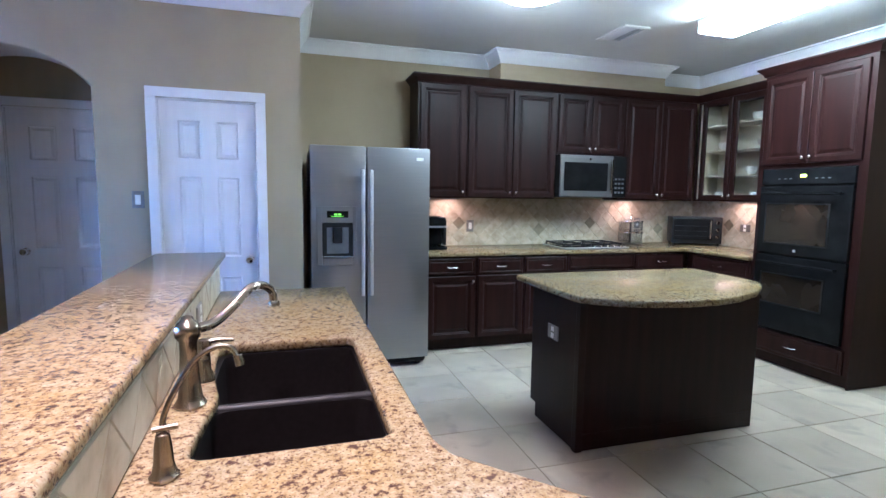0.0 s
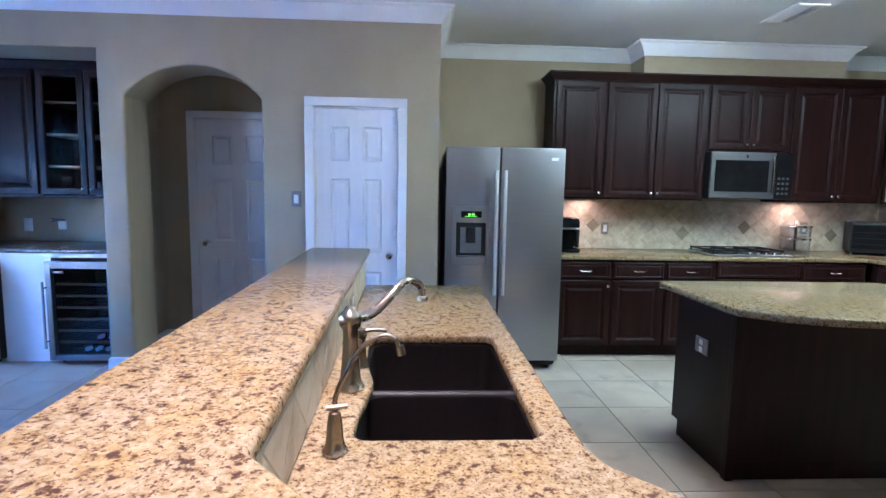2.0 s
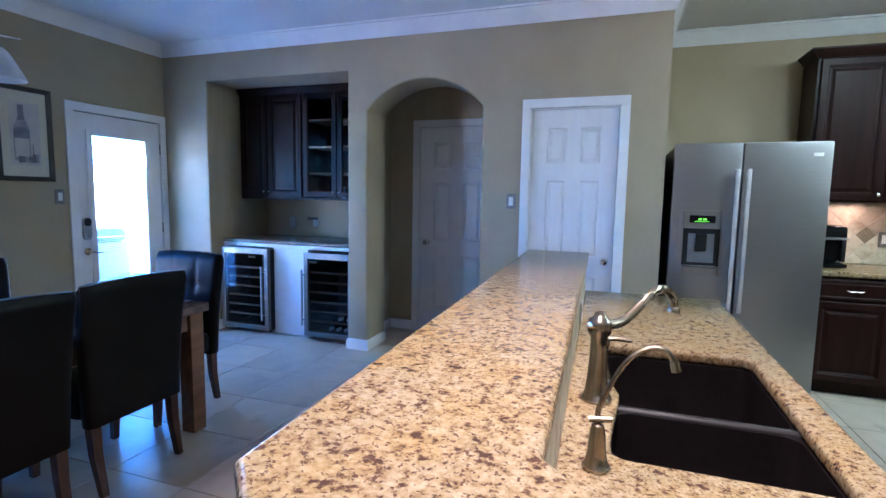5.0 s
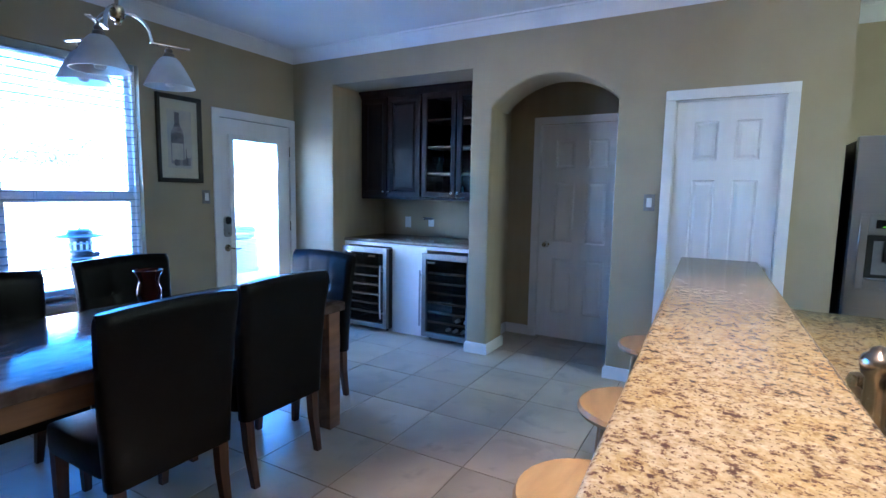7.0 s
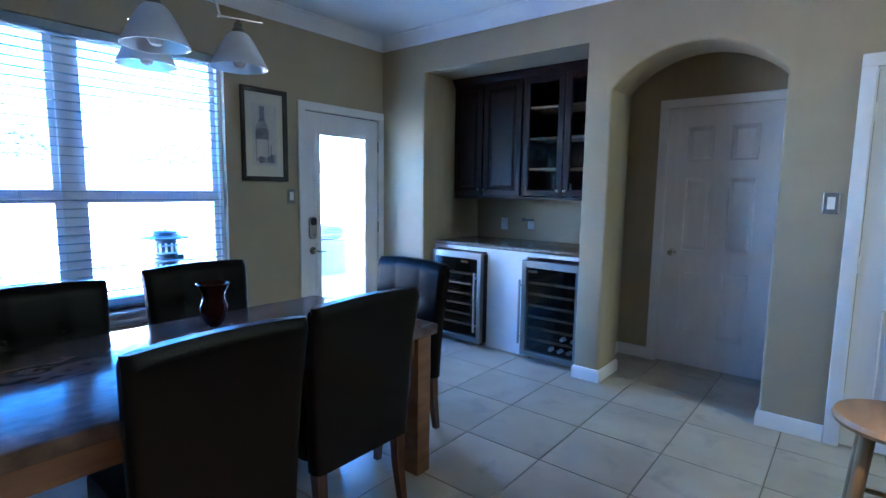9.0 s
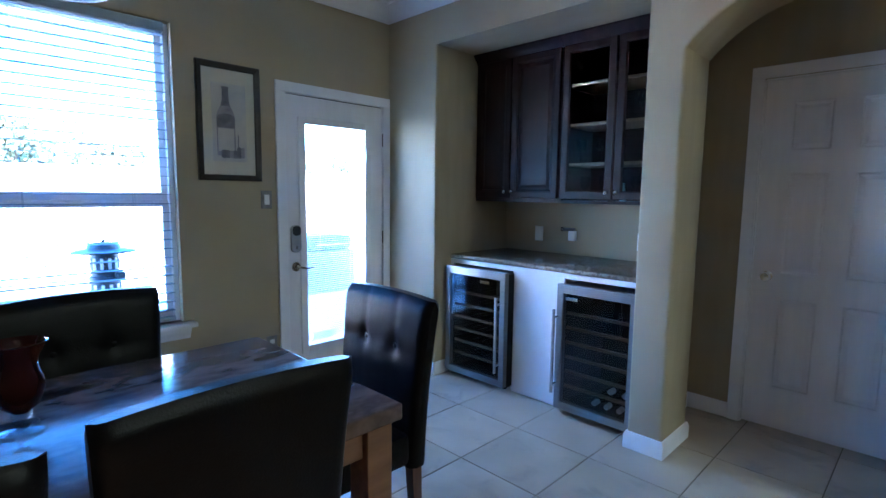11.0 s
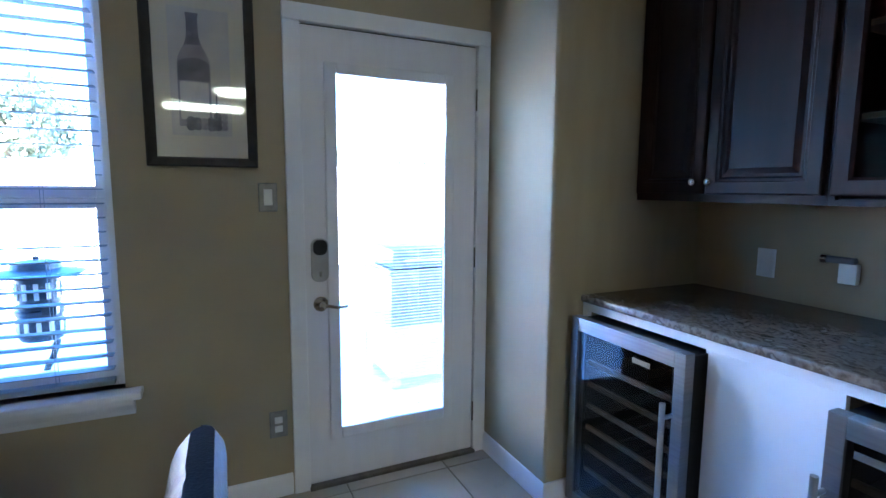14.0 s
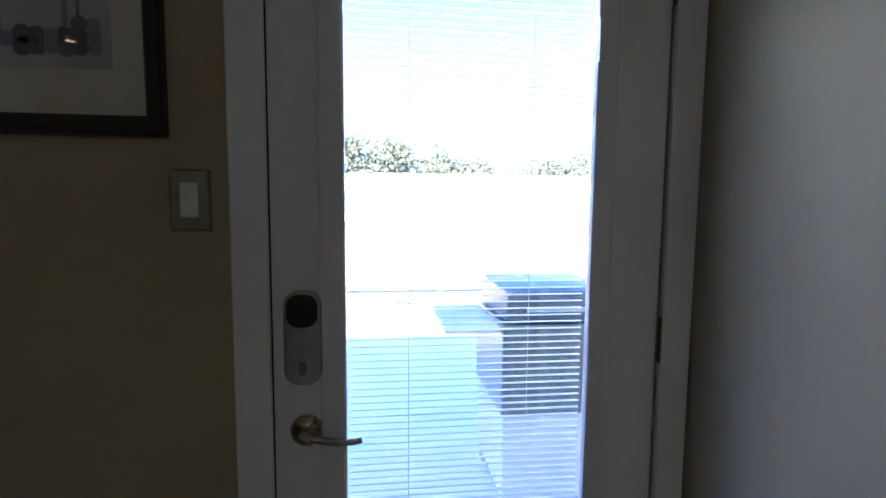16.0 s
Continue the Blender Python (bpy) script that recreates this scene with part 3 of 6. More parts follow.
# patio door
pd = thing("door_1", "white patio door with a full glass lite, closed", "door", pose(XL, 0, 0), kind="structure")
part("casing", boxes((0.0, 6.635, 0.0, 0.018, 6.705, 2.03), (0.0, 7.53, 0.0, 0.018, 7.597, 2.03), (0.0, 6.635, 2.03, 0.018, 7.597, 2.1), bevel=0.005), TRIM, pd)
part("jamb", boxes((-0.15, 6.69, 0, -0.001, 6.7, 2.035), (-0.15, 7.535, 0, -0.001, 7.545, 2.035), (-0.15, 6.7, 2.03, -0.001, 7.535, 2.045)), TRIM, pd)
# Stops added behind the leaf to block lamp light leaking through its gap.
part("door_stop", boxes((-0.062, 6.7005, 0.019, -0.0465, 6.715, 2.0295), (-0.062, 7.52, 0.019, -0.0465, 7.5345, 2.0295), (-0.062, 6.715, 2.01, -0.0465, 7.52, 2.0295)), TRIM, pd)
leaf = part("door_leaf", boxes((-0.045, 6.7065, 0.012, -0.004, 6.81, 2.0225), (-0.045, 7.4, 0.012, -0.004, 7.5285, 2.0225), (-0.045, 6.81, 0.012, -0.004, 7.4, 0.225), (-0.045, 6.81, 1.875, -0.004, 7.4, 2.0225)), DOOR, pd)
part("lite_frame", boxes((-0.012, 6.8, 0.215, 0.012, 6.852, 1.885), (-0.012, 7.362, 0.215, 0.012, 7.41, 1.885), (-0.012, 6.852, 0.215, 0.012, 7.362, 0.268), (-0.012, 6.852, 1.836, 0.012, 7.362, 1.885), bevel=0.007), DOOR, pd)
for x in (-0.012, -0.036):
    p = part("pane", boxes((x, 6.85, 0.262, x + 0.003, 7.364, 1.84)), PANE, pd, "clear glass pane")
    p.visible_shadow = False
part("threshold", boxes((-0.15, 6.7, 0.001, 0.03, 7.535, 0.018), bevel=0.004), BRONZE, pd, "dark metal threshold")
# Black seal strips; their colour also draws the dark shade in the leaf's gap.
part("gap_shade_strip", boxes((-0.046, 6.7005, 0.022, -0.014, 6.7062, 2.0225), (-0.046, 7.5288, 0.022, -0.014, 7.5345, 2.0225), (-0.046, 6.7062, 2.0228, -0.014, 7.5288, 2.0295), (-0.05, 6.7, 0.0185, -0.005, 7.535, 0.0215)), BLACKP, pd, "black sealing strip that carries the shade of the gap round the leaf")
for z0, z1 in ((0.82, 0.88), (1.02, 1.1)):
    part("strike_plate", boxes((-0.013, 6.7003, z0, -0.0005, 6.7025, z1)), BRONZE, pd, "dark strike plate")
for z in (1.78, 1.02, 0.22):
    part("hinge", rod(bmesh.new(), (0.006, 7.534, z - 0.05), (0.006, 7.534, z + 0.05), 0.008, seg=10), BRONZE, pd, "dark bronze hinge", True)


def plate_yz(y0, z0, y1, z1, r, x0, x1, bevel=0.004):
    """A rounded plate lying in the y-z plane, from x0 to x1."""
    bm = slab(rounded(y0, z0, y1, z1, r, 7), x0, x1, bevel=bevel)
    for v in bm.verts:
        v.co = Vector((v.co.z, v.co.x, v.co.y))
    return bm


bolt = part("deadbolt", plate_yz(6.73, 0.952, 6.804, 1.141, 0.03, -0.004, 0.018), LOCKM, pd, "satin nickel keypad deadbolt", True)
part("keypad", plate_yz(6.737, 1.07, 6.797, 1.136, 0.024, 0.018, 0.024, 0.002), BLACKP, bolt, "dark keypad cover", True)
part("thumb_turn", boxes((0.018, 6.761, 0.975, 0.03, 6.773, 1.0), bevel=0.004), PEWTER, bolt)
lever = part("lever_handle", lathe(bmesh.new(), [(0.033, 0), (0.033, 0.006), (0.028, 0.012), (0.013, 0.016), (0.011, 0.04), (0.001, 0.042)], at=(-0.004, 6.77, 0.85), turn=Matrix.Rotation(radians(90), 4, "Y")), NICKEL, pd, "nickel lever handle", True)
part("lever", tube(bmesh.new(), smooth_line([(0.034, 6.77, 0.85), (0.038, 6.795, 0.846), (0.036, 6.83, 0.838), (0.034, 6.86, 0.836), (0.036, 6.882, 0.84)], 5), 0.0085, 10, 0.006), NICKEL, lever, "", True)
part("blind_slider", boxes((0.012, 7.36, 1.605, 0.024, 7.376, 1.692), bevel=0.003), PLATE, pd, "white blind slider")

# blinds: slats between the panes of the door, and wooden blinds in the window
SLAT = mesh_of(boxes((-0.0042, 6.856, -0.0004, 0.0042, 7.36, 0.0004)), "slat")
SLAT.materials.append(DOORSLAT)
blind = thing("door_blind", "white slim blind between the panes of the patio door", "blind", pose(XL - 0.0235, 0, 0))
for k in range(103):
    s = new("slat", SLAT)
    s.parent, s.location, s.rotation_euler = blind, (0, 0, 0.275 + 0.0151 * k), (0, radians(6), 0)
for y in (6.98, 7.24):
    part("cord", rod(bmesh.new(), (0, y, 0.27), (0, y, 1.83), 0.0008, seg=5), DOORSLAT, blind)


def window_blind(a, b):
    bl = thing("window_blind", "white slatted blind coloured in its backlit shade, lowered with open slats", "blind", pose(XL - 0.035, (a + b) / 2, 0))
    w = (b - a) / 2
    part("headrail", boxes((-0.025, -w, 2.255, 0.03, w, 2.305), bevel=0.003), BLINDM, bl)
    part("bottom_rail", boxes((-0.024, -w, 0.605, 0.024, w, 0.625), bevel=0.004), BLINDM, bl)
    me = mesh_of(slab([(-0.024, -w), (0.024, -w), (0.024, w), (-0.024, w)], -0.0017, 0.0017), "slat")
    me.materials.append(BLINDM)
    for k in range(31):
        s = new("slat", me)
        s.parent, s.location, s.rotation_euler = bl, (0, 0, 0.665 + 0.0525 * k), (0, radians(0.5 + 1.2 * math.sin(k * 1.7)), 0)
    for y in (-w * 0.8, -w * 0.27, w * 0.27, w * 0.8):
        for x in (-0.022, 0.022):
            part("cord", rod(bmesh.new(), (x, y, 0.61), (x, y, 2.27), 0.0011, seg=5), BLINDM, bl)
    return bl


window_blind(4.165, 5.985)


def six_panel(w, h):
    """A moulded six-panel door leaf; the front looks to -y."""
    bm = bmesh.new()
    xs = [0, 0.11 * w / 0.62, 0.265 * w / 0.62, 0.355 * w / 0.62, w - 0.11 * w / 0.62, w]
    zs = [0, 0.24, 0.78, 0.92, 1.5, 1.62, h - 0.13, h]
    for i in range(5):
        for j in range(7):
            x0, x1, z0, z1 = xs[i], xs[i + 1], zs[j], zs[j + 1]
            if i in (1, 3) and j in (1, 3, 5):
                rings(bm, x0, z0, x1, z1, [(0, 0), (0.003, -0.002), (0.007, 0.0), (0.013, 0.011), (0.022, 0.011), (0.04, 0.002)])
            else:
                bm.faces.new([bm.verts.new(c) for c in ((x0, 0, z0), (x1, 0, z0), (x1, 0, z1), (x0, 0, z1))])
    box(bm, 0, 0.013, 0, w, 0.035, h)
    for x0, z0, x1, z1 in ((0, 0, 0, h), (w, 0, w, h), (0, 0, w, 0), (0, h, w, h)):
        bm.faces.new([bm.verts.new(c) for c in ((x0, 0, z0), (x1, 0, z1), (x1, 0.013, z1), (x0, 0.013, z0))])
    bmesh.ops.remove_doubles(bm, verts=bm.verts, dist=1e-5)
    return bm


def room_door(name, label, x, y, w, knob_x, hinge_x):
    d = thing(name, label, "door", pose(x, y, 0), kind="structure")
    lf = part("door_leaf", six_panel(w, 2.02), DOOR, d)
    lf.location = (0, 0.012, 0.012)
    part("casing", boxes((-0.075, -0.018, 0, -0.008, -0.0005, 2.045), (w + 0.008, -0.018, 0, w + 0.075, -0.0005, 2.045), (-0.075, -0.018, 2.045, w + 0.075, -0.0005, 2.112), bevel=0.005), TRIM, d)
    part("jamb", boxes((-0.012, 0, 0, -0.003, 0.11, 2.04), (w + 0.003, 0, 0, w + 0.012, 0.11, 2.04), (-0.003, 0, 2.034, w + 0.003, 0.11, 2.043)), TRIM, d)
    part("door_knob", lathe(bmesh.new(), [(0.03, 0), (0.03, 0.006), (0.012, 0.012), (0.011, 0.03), (0.026, 0.04), (0.029, 0.052), (0.022, 0.064), (0.001, 0.067)], at=(knob_x, 0.012, 0.915), seg=20,
                            turn=Matrix.Rotation(radians(90), 4, "X")), CHROME, d, "chrome door knob", True)
    for z in (1.82, 1.02, 0.22):
        part("hinge", rod(bmesh.new(), (hinge_x, 0.002, z - 0.045), (hinge_x, 0.002, z + 0.045), 0.007, seg=10), TRIM, d, "", True)
    return d


room_door("door_2", "white six-panel pantry door, closed, with a chrome knob", -0.228, YA, 0.62, 0.565, -0.002)
room_door("door_3", "white six-panel door at the end of the hall, closed", -1.46, 8.42, 0.76, 0.075, 0.762)


def wall_plate(name, label, m, w=0.075, h=0.118, kind="switch", metal=PEWTER):
    p = thing(name, label, kind, m)
    bm = bmesh.new()
    rings(bm, -w / 2, -h / 2, w / 2, h / 2, [(0, -0.0005), (0, -0.004), (0.005, -0.007), (0.008, -0.007)])
    part("cover_plate", bm, metal, p)
    if kind == "switch":
        part("rocker", boxes((-0.017, -0.012, -0.033, 0.017, -0.007, 0.033), bevel=0.002), PLATE, p, "white rocker")
    else:
        for z in (-0.02, 0.02):
            part("socket", boxes((-0.016, -0.0095, z - 0.014, 0.016, -0.007, z + 0.014), bevel=0.002), PLATE, p, "white socket")
    return p


wall_plate("light_switch", "pewter light switch with a white rocker beside the pantry door", pose(-0.372, YA, 1.345))
wall_plate("light_switch", "pewter light switch with a white rocker beside the patio door", pose(XL, 6.562, 1.318, 0, 0, 90))
wall_plate("power_outlet", "pewter power outlet low on the wall under the picture", pose(XL, 6.575, 0.335, 0, 0, 90), kind="outlet")
wall_plate("power_outlet", "white power outlet above the bar counter", pose(-2.99, 8.45, 1.06), kind="outlet", metal=PLATE)
wall_plate("power_outlet", "white power outlet at the edge of the bar niche", pose(-2.14, 8.45, 1.05), kind="outlet", metal=PLATE)

# ---- cabinets ----


def cabinet(name, label, m, w, d, z0, z1, cells, toe=False, group="", open_body=False, inside=None):
    """A cabinet whose front plane is y = 0, looking to -y; cells: kind, x0, x1, z0, z1 and where the knob sits."""
    c = thing(name, label, "cabinet", m, group)
    if open_body:
        part("body", boxes((0, 0, z0, 0.018, d, z1), (w - 0.018, 0, z0, w, d, z1), (0.018, 0, z0, w - 0.018, d, z0 + 0.018), (0.018, 0, z1 - 0.018, w - 0.018, d, z1),
                           (w / 2 - 0.02, 0, z0 + 0.018, w / 2 + 0.02, 0.02, z1 - 0.018)), CAB, c)
        part("liner", boxes((0.0182, 0.022, z0 + 0.0185, 0.022, d - 0.0125, z1 - 0.0185), (w - 0.022, 0.022, z0 + 0.0185, w - 0.0182, d - 0.0125, z1 - 0.0185), (0.022, 0.022, z0 + 0.0182, w - 0.022, d - 0.0125, z0 + 0.021)), inside or CABIN, c, "plain interior lining")
        part("back_panel", boxes((0.018, d - 0.012, z0 + 0.018, w - 0.018, d - 0.001, z1 - 0.018)), inside or CABIN, c, "plain interior panel")
        for k in range(1, 4):
            z = z0 + (z1 - z0) * k / 4
            part("shelf", boxes((0.0225, 0.03, z - 0.009, w - 0.0225, d - 0.014, z + 0.009)), SHELFW if inside else CABIN, c, "wooden shelf")
    else:
        part("body", boxes((0, 0, z0 + (0.1 if toe else 0), w, d, z1)), CAB, c)
    if toe:
        part("toe_kick", boxes((0.0, 0.06, 0.004, w, 0.08, 0.1)), CAB, c)
    for kind, x0, x1, a, b, grip in cells:
        if kind == "drawer":
            o = part("drawer", drawer_front(x1 - x0, b - a), CAB, c)
            o.location = (x0, -0.0005, a)
            fitting("handle", PULL, o, ((x1 - x0) / 2, -0.02, (b - a) / 2))
        elif kind == "blank":
            o = part("false_drawer", drawer_front(x1 - x0, b - a), CAB, c)
            o.location = (x0, -0.0005, a)
        elif kind == "glass":
            o = part("glass_door", glass_door_frame(x1 - x0, b - a), CAB, c)
            o.location = (x0, -0.0005, a)
            part("pane", boxes((0.05, -0.009, 0.05, x1 - x0 - 0.05, -0.006, b - a - 0.05)), CABPANE, o, "clear glass pane").visible_shadow = False
        else:
            o = part("door", panel_door(x1 - x0, b - a), CAB, c)
            o.location = (x0, -0.0005, a)
        if grip and kind != "drawer":
            kx = 0.028 if grip[0] == "l" else x1 - x0 - 0.028
            kz = 0.045 if grip[1] == "b" else b - a - 0.045
            fitting("knob", KNOB, o, (kx, -0.02, kz))
    return c


def crown_on(name, parent, path, z, material=CAB):
    prof = [(0, z), (0.012, z), (0.018, z + 0.02), (0.045, z + 0.05), (0.055, z + 0.058), (0.055, z + 0.07), (0, z + 0.07)]
    o = part(name, sweep(path, prof), material, None, "", True)
    o.parent = parent
    o.matrix_parent_inverse = parent.matrix_world.inverted()
    return o


YU, YBASE = 8.21, 7.92
UZ0, UZ1 = 1.385, 2.425
G = "upper cabinets"
u1 = cabinet("upper_cabinet", "dark cherry upper cabinet with one raised-panel door", pose(1.75, YU, 0), 0.47, 0.329, UZ0, UZ1, [("door", 0.02, 0.455, UZ0 + 0.01, UZ1 - 0.01, "rb")], group=G)
u2 = cabinet("upper_cabinet", "dark cherry upper cabinet with two raised-panel doors", pose(2.222, YU, 0), 0.938, 0.329, UZ0, UZ1,
             [("door", 0.012, 0.462, UZ0 + 0.01, UZ1 - 0.01, "rb"), ("door", 0.47, 0.925, UZ0 + 0.01, UZ1 - 0.01, "lb")], group=G)
u3 = cabinet("upper_cabinet", "short dark cherry cabinet with two doors over the microwave", pose(3.162, YU, 0), 0.776, 0.329, 1.83, UZ1,
             [("door", 0.012, 0.384, 1.845, UZ1 - 0.01, "rb"), ("door", 0.39, 0.764, 1.845, UZ1 - 0.01, "lb")], group=G)
u4 = cabinet("upper_cabinet", "dark cherry upper cabinet with two raised-panel doors at the corner", pose(3.94, YU, 0), 0.9, 0.329, UZ0, UZ1,
             [("door", 0.012, 0.446, UZ0 + 0.01, UZ1 - 0.01, "rb"), ("door", 0.452, 0.888, UZ0 + 0.01, UZ1 - 0.01, "lb")], group=G)
crown_on("cabinet_crown", u2, [(1.75, 8.5), (1.75, YU), (4.86, YU)], UZ1)
ug = cabinet("glass_cabinet", "dark cherry wall cabinet with two glass doors and dishes inside", pose(4.862, 8.2, 0, 0, 0, -90), 0.86, 0.3, UZ0, UZ1,
             [("glass", 0.08, 0.455, UZ0 + 0.01, UZ1 - 0.01, "rb"), ("glass", 0.475, 0.85, UZ0 + 0.01, UZ1 - 0.01, "lb")], open_body=True)
crown_on("cabinet_crown", ug, [(4.862, 8.2), (4.862, 7.2)], UZ1)

G = "base cabinets"
rows = [(1.76, 2.235), (2.237, 2.705), (2.707, 3.16), (3.162, 3.925), (3.927, 4.53)]
for x0, x1 in rows:
    w = x1 - x0
    if w > 0.7:
        cells = [("blank", 0.012, w - 0.012, 0.72, 0.855, None), ("door", 0.012, w / 2 - 0.003, 0.12, 0.705, "rt"), ("door", w / 2 + 0.003, w - 0.012, 0.12, 0.705, "lt")]
        label = "dark cherry base cabinet with two doors under the cooktop"
    else:
        cells = [("drawer", 0.012, w - 0.012, 0.7, 0.845, None), ("door", 0.012, w - 0.012, 0.115, 0.685, "rt")]
        label = "dark cherry base cabinet with one drawer and one door"
    cabinet("base_cabinet", label, pose(x0, YBASE, 0), w, 0.618, 0, 0.862, cells, toe=True, group=G)
cabinet("base_cabinet", "dark cherry base cabinet with a drawer beside the oven tower", pose(4.555, 7.9, 0, 0, 0, -90), 0.76, 0.61, 0, 0.862,
        [("drawer", 0.09, 0.745, 0.7, 0.845, None), ("door", 0.09, 0.745, 0.115, 0.685, "lt")], toe=True, group=G)
top = slab([(1.74, 8.538), (1.74, 7.885), (4.51, 7.885), (4.51, 7.135), (5.165, 7.135), (5.165, 8.538)], 0.864, 0.9, bevel=0.01)
tagged(part("kitchen_worktop", top, GRANITE, None, "", True), "speckled golden granite worktop along the kitchen wall", "worktop")

# oven tower
tw = thing("oven_cabinet", "tall dark cherry oven cabinet with doors above and a drawer", "cabinet", pose(4.55, 7.125, 0, 0, 0, -90))
part("body", boxes((0, 0, 0.1, 0.05, 0.615, 2.44), (0.805, 0, 0.1, 0.86, 0.615, 2.44), (0.05, 0, 1.665, 0.805, 0.615, 2.44), (0.05, 0, 0.1, 0.805, 0.615, 0.3)), CAB, tw)
part("toe_kick", boxes((0, 0.04, 0.004, 0.86, 0.06, 0.1)), CAB, tw)
part("side_panel", boxes((0.861, 0, 0.004, 0.872, 0.618, 2.44)), CAB, tw)
for x0, x1, g in ((0.03, 0.427, "rb"), (0.433, 0.83, "lb")):
    o = part("door", panel_door(x1 - x0, 0.71), CAB, tw)
    o.location = (x0, -0.0005, 1.7)
    fitting("knob", KNOB, o, (0.028 if g == "lb" else x1 - x0 - 0.028, -0.02, 0.045))
o = part("drawer", drawer_front(0.8, 0.19), CAB, tw)
o.location = (0.03, -0.0005, 0.105)
fitting("handle", PULL, o, (0.4, -0.02, 0.1))
crown_on("cabinet_crown", tw, [(4.86, 7.125), (4.55, 7.125), (4.55, 6.253), (5.16, 6.253)], 2.44)
ov = thing("double_oven", "black built-in double oven with glass doors and an amber display", "oven", pose(4.55, 7.125, 0, 0, 0, -90))
part("body", boxes((0.055, 0.01, 0.31, 0.8, 0.6, 1.66)), BLACK, ov)
cp = part("control_panel", boxes((0.05, -0.02, 1.53, 0.805, 0.009, 1.66), bevel=0.006), BLACK, ov)
part("clock", boxes((0.39, -0.0215, 1.59, 0.44, -0.0195, 1.61)), AMBER, cp, "amber clock digits")
for k in range(6):
    x = 0.2 + 0.05 * k + (0.16 if k > 2 else 0)
    part("button", boxes((x, -0.0215, 1.575, x + 0.022, -0.0195, 1.582), bevel=0.0), GREYP, cp)
for z0, z1 in ((0.955, 1.52), (0.32, 0.945)):
    d = part("oven_door", boxes((0.05, -0.03, z0, 0.805, 0.009, z1), bevel=0.008), BLACK, ov)
    lo, hi = (1.053, 1.37) if z0 > 0.9 else (0.545, 0.785)
    part("oven_window", boxes((0.125, -0.0325, lo, 0.64, -0.0295, hi)), OVENGLASS, d, "dark reflecting oven window")
    part("window_trim", boxes((0.112, -0.034, lo - 0.012, 0.1245, -0.0295, hi + 0.012), (0.6405, -0.034, lo - 0.012, 0.653, -0.0295, hi + 0.012), (0.1245, -0.034, lo - 0.012, 0.6405, -0.0295, lo - 0.0005), (0.1245, -0.034, hi + 0.0005, 0.6405, -0.0295, hi + 0.012)), BLACKP, d, "black window trim")
    if z0 > 0.9:
        part("emblem", boxes((0.385, -0.0325, 0.985, 0.405, -0.0295, 1.005), bevel=0.0005), SATIN, d, "small silver emblem")
    bm = bmesh.new()
    rod(bm, (0.1, -0.075, z1 - 0.06), (0.755, -0.075, z1 - 0.06), 0.011)
    for x in (0.12, 0.735):
        rod(bm, (x, -0.075, z1 - 0.06), (x, -0.028, z1 - 0.06), 0.008)
    part("handle", bm, BLACK, d, "", True)

# refrigerator
fr = thing("refrigerator", "stainless steel side-by-side refrigerator with an ice dispenser", "refrigerator", pose(0.77, 7.574, 0))
part("body", boxes((0.004, 0.085, 0.03, 0.921, 0.86, 1.75), bevel=0.006), BLACKP, fr, "black cabinet body")
part("base_grille", boxes((0.02, 0.07, 0.025, 0.905, 0.1, 0.075), bevel=0.004), BLACKP, fr)
for x in (0.06, 0.86):
    part("foot", rod(bmesh.new(), (x, 0.1, 0.003), (x, 0.1, 0.03), 0.022), BLACKP, fr)
dl = part("freezer_door", boxes((0.0, 0.0, 0.08, 0.418, 0.08, 1.767), bevel=0.014), STEEL, fr, "", True)
dr = part("fridge_door", boxes((0.424, 0.0, 0.08, 0.925, 0.08, 1.767), bevel=0.014), STEEL, fr, "", True)
for d, x in ((dl, 0.388), (dr, 0.454)):
    bm = bmesh.new()
    box(bm, x - 0.013, -0.058, 0.62, x + 0.013, -0.036, 1.59, bevel=0.008)
    for z in (0.66, 1.55):
        box(bm, x - 0.009, -0.04, z - 0.015, x + 0.009, 0.002, z + 0.015, bevel=0.003)
    part("handle", bm, SATIN, d, "satin metal bar handle", True)
part("badge", boxes((0.815, -0.003, 1.672, 0.87, 0.0005, 1.695)), PLATE, dr, "small white badge")
dp = part("ice_dispenser", boxes((0.045, -0.008, 0.86, 0.085, 0.001, 1.31), (0.315, -0.008, 0.86, 0.345, 0.001, 1.31), (0.085, -0.008, 1.185, 0.315, 0.001, 1.31), (0.085, -0.008, 0.86, 0.315, 0.001, 0.925), bevel=0.004), STEEL, dl, "grey dispenser surround")
# Flat plates on the solid door: dark shade and lighter middle painted in colour.
part("recess", boxes((0.085, -0.0035, 0.925, 0.315, -0.001, 1.185)), BLACKP, dl, "flat dark plate painting the shade inside the dispenser")
part("lit_middle_plate", boxes((0.118, -0.0045, 0.95, 0.282, -0.0036, 1.15)), GREYP, dl, "flat grey plate painting the lighter middle of the dispenser")
part("paddle", boxes((0.165, -0.014, 1.03, 0.235, -0.0046, 1.15), bevel=0.004), BLACKP, dl)
part("tray", boxes((0.09, -0.02, 0.915, 0.3, -0.004, 0.93), bevel=0.003), GREYP, dl)
part("screen", boxes((0.12, -0.011, 1.225, 0.28, -0.0085, 1.275)), BLACK, dl)
part("digits", boxes((0.175, -0.0125, 1.242, 0.196, -0.0115, 1.256), (0.204, -0.0125, 1.242, 0.226, -0.0115, 1.256), (0.15, -0.0125, 1.232, 0.245, -0.0115, 1.236)), DISPLAY, dl, "lit green display")

